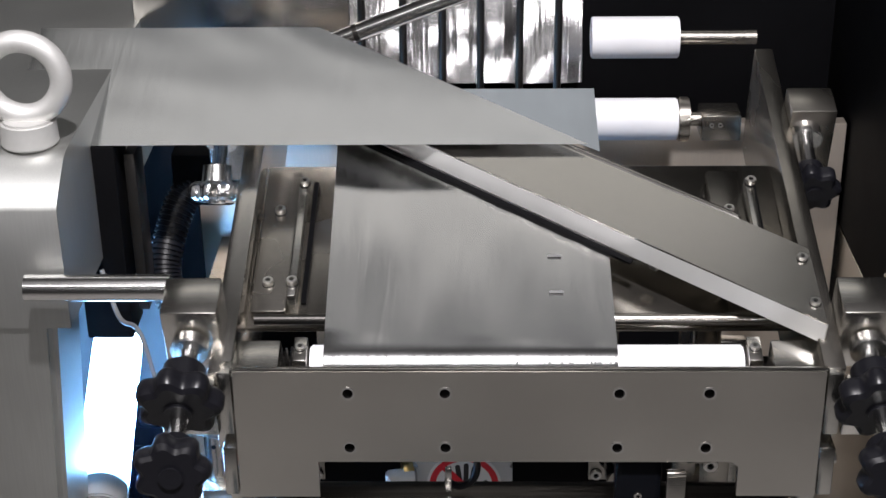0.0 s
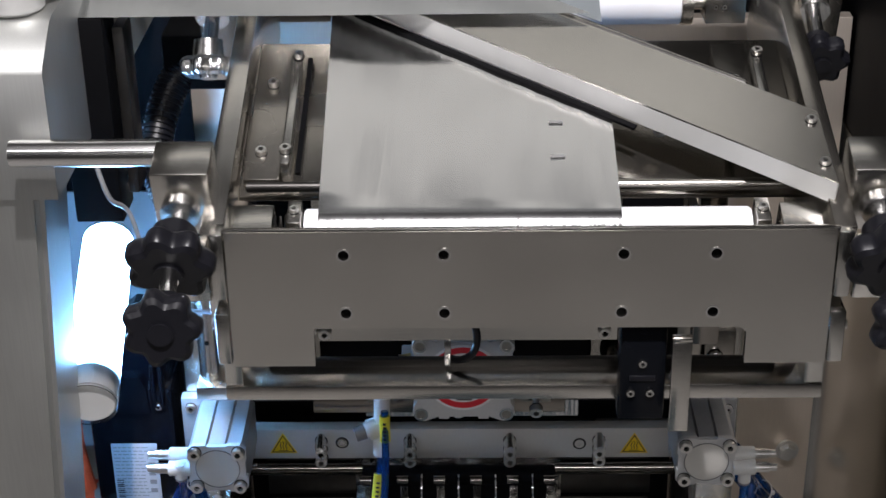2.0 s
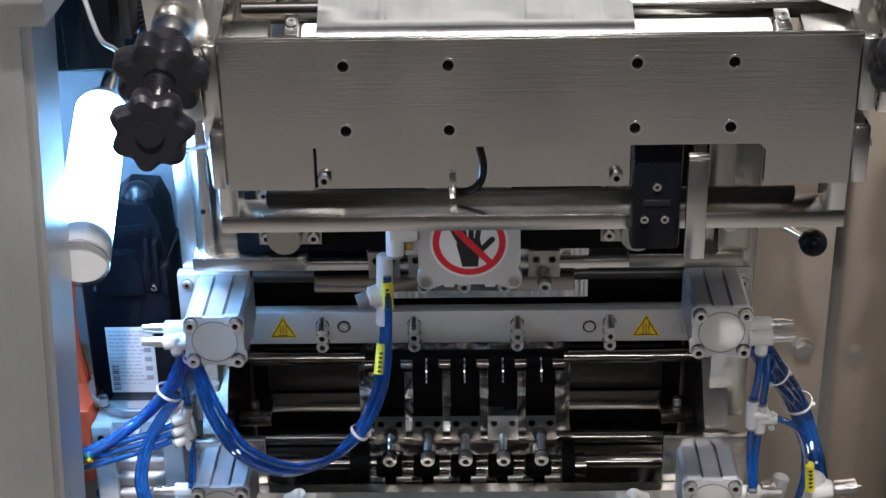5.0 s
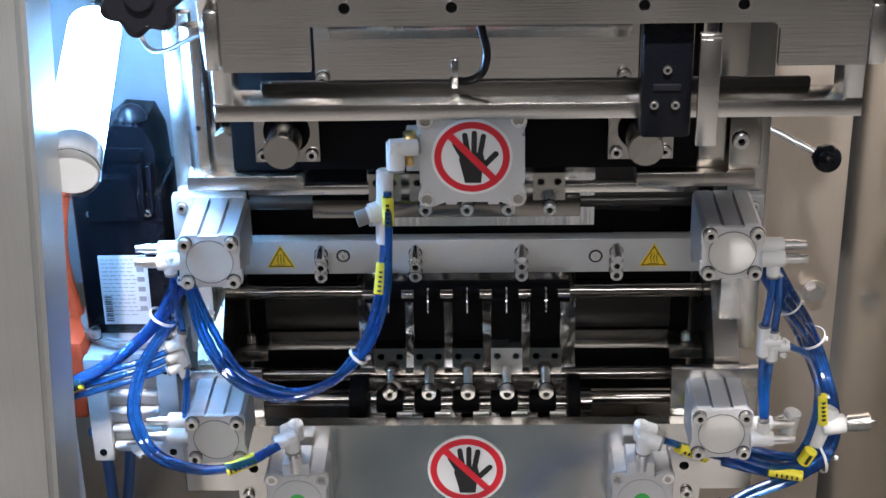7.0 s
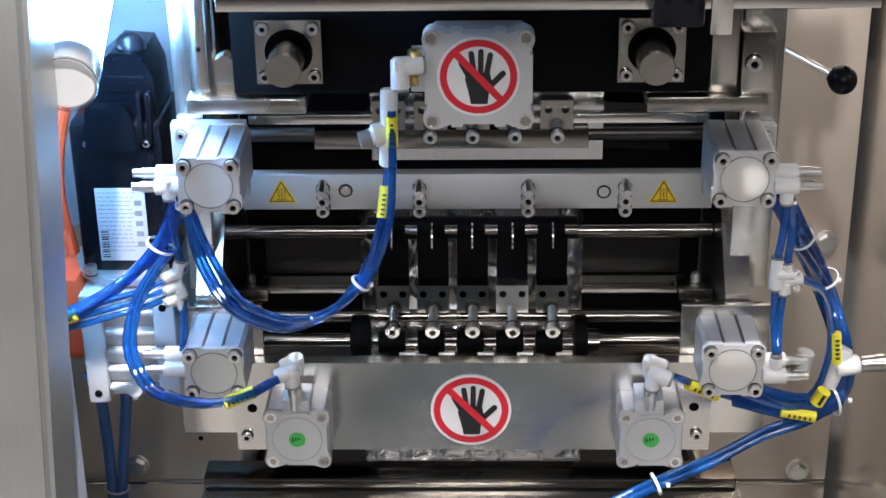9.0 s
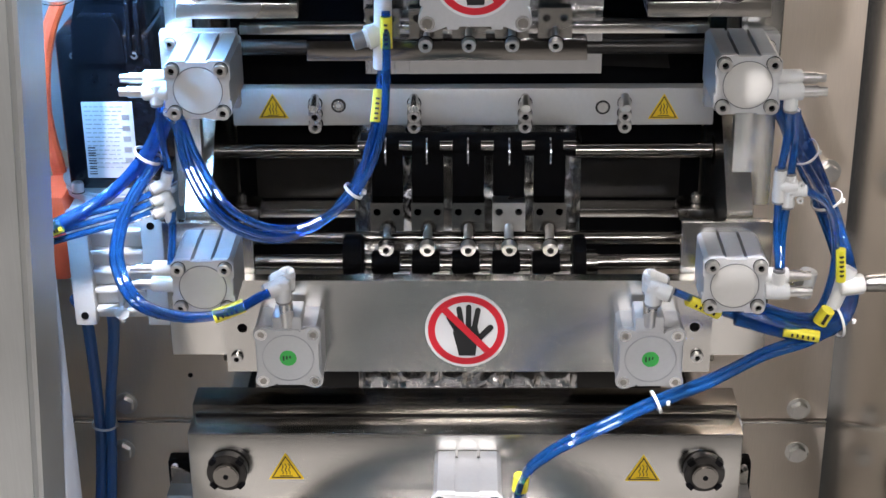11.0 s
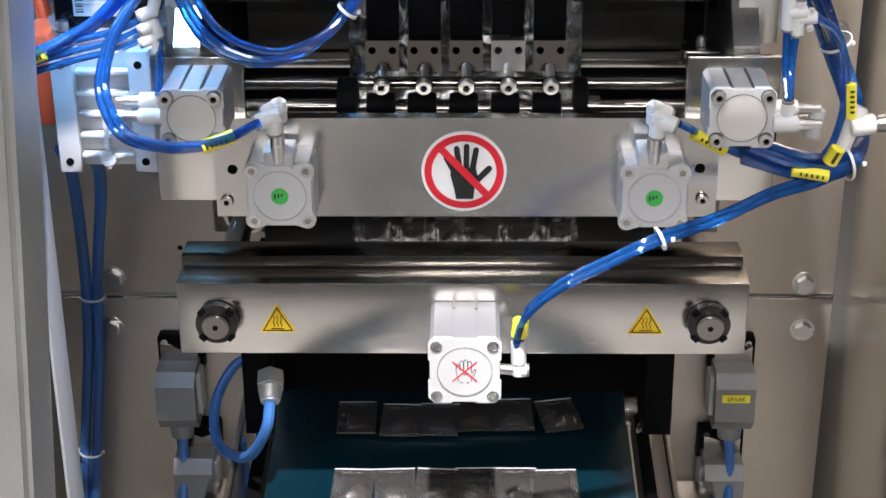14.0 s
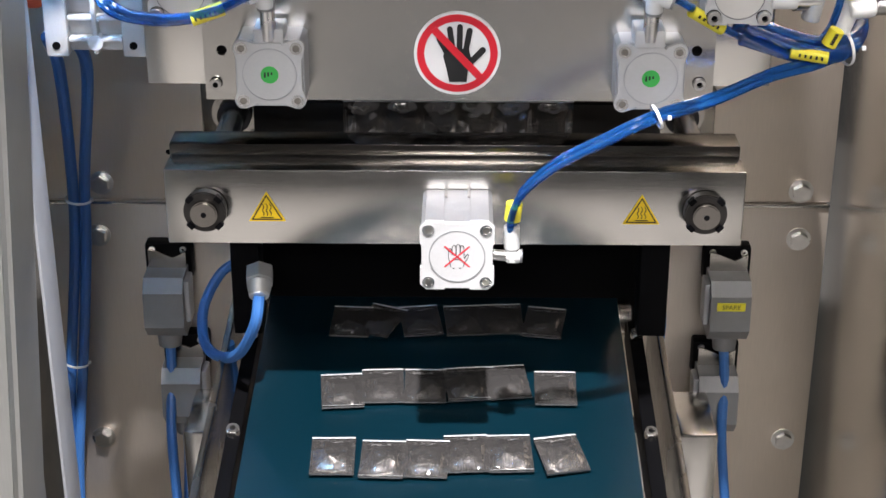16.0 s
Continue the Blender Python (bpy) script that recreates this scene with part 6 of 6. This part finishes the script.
# how the six sachets of a row lie on the belt: place across, place along, turn
ROWS = [
    [(-0.0945, 0.000, -3), (-0.0690, 0.002, -24), (-0.0325, 0.003, 9), (0.0065, 0.002, 4), (0.0405, 0.005, 4), (0.0770, 0.000, -10)],
    [(-0.0960, 0.000, -1), (-0.0600, 0.001, 2), (-0.0250, 0.000, -4), (0.0090, 0.002, 1), (0.0440, 0.003, 1), (0.0790, 0.001, 2)],
    [(-0.0979, 0.000, 0), (-0.0582, -0.002, -2), (-0.0235, -0.002, -3), (0.0089, 0.005, 3), (0.0430, 0.006, 3), (0.0840, 0.004, 12)],
    [(-0.0959, -0.008, 5), (-0.0621, -0.001, 2), (-0.0264, 0.000, 0), (0.0083, 0.002, 6), (0.0427, 0.006, 7), (0.0829, -0.003, -1)],
]


def make_sachets():
    meshes = [sachet_mesh(s) for s in (1.3, 4.7, 9.1, 14.2)]
    ends = [crimp_mesh(1), crimp_mesh(-1)]
    rng = random.Random(11)
    out = []
    for k in range(1, 21):
        for i, (px, dy, turn) in enumerate(ROWS[k % 4]):
            ob = new("sachet", meshes[(k * 5 + i * 3) % 4])
            tagged(ob, "small sealed silver foil sachet with crimped edges", "sachet", "foil sachets")
            for e in ends[:1 if (i + k) % 3 else 2]:
                c = new("crimped_edge", e)
                c.parent = ob
            out.append((ob, k, i, (px, dy + rng.uniform(-0.001, 0.001), turn + rng.uniform(-1, 1))))
    return out


SACHETS = make_sachets()


def motions():
    """Sealing cycle of one second: bars press between the feed strokes, each stroke drops a row of sachets."""
    front, back = Matrix.Translation((0, 0.150, 1.256)), Matrix.Translation((0, 0.169, 1.256))
    rows = [(0, front)]
    for n in range(0, 17):
        rows += [(t, m) for t, m in ((n - 0.25, back), (n - 0.15, front), (n + 0.15, front), (n + 0.25, back)) if 0 < t < 16]
    walk(HEATER, rows + [(16, front)])
    shut, wide = Matrix.Translation((0, 0.163, 0.99)), Matrix.Translation((0, 0.11, 0.99))
    rows = [(0, wide)]
    for n in range(0, 16):
        rows += [(n + 0.24, wide), (n + 0.38, shut), (n + 0.74, shut), (n + 0.88, wide)]
    walk(MOVING_JAW, rows + [(16, wide)])
    for ob, k, i, (x, dy, turn) in SACHETS:
        xs = -0.0935 + 0.03117 * (i + 0.5)

        def hang(z, extra=0.0):
            return pose(xs, 0.186 + extra, z, 90)

        def lying(y, t):
            return pose(x, y, bz(y) + 0.0042, math.degrees(SLOPE), 0, turn)

        steps = [(k - 4, 1.113, 0.003 * (k % 7)), (k - 3, 1.067, 0), (k - 2, 1.021, 0), (k - 1, 0.975, 0)]
        rows = [(0, hang(1.113, 0.003 * (k % 7)))] if k - 3.05 > 0 else []
        for s, z, ex in steps[1:]:
            if s - 0.05 > 0:
                rows.append((s - 0.05, hang(steps[steps.index((s, z, ex)) - 1][1], steps[steps.index((s, z, ex)) - 1][2])))
            if s + 0.2 >= 0:
                rows.append((max(s + 0.2, 0.0), hang(z, ex)))
        if k - 0.22 > 0:
            rows.append((k - 0.22, hang(0.975)))
        rows.append((k - 0.10, pose(x, 0.20, 0.90, 55, 0, turn * 0.4)))
        rows.append((k, lying(0.198 + dy, k)))
        end = max(16.0, k + 1.0)
        t = k + 0.08
        while t < end - 0.3:
            rows.append((t, lying(0.198 + dy - 0.092 * (t - k), t)))
            t += 0.4
        rows.append((end, lying(0.198 + dy - 0.092 * (end - k), end)))
        rows = [r for r in rows if r[0] >= 0]
        if rows[0][0] > 0:
            rows.insert(0, (0, rows[0][1]))
        walk(ob, rows)


motions()
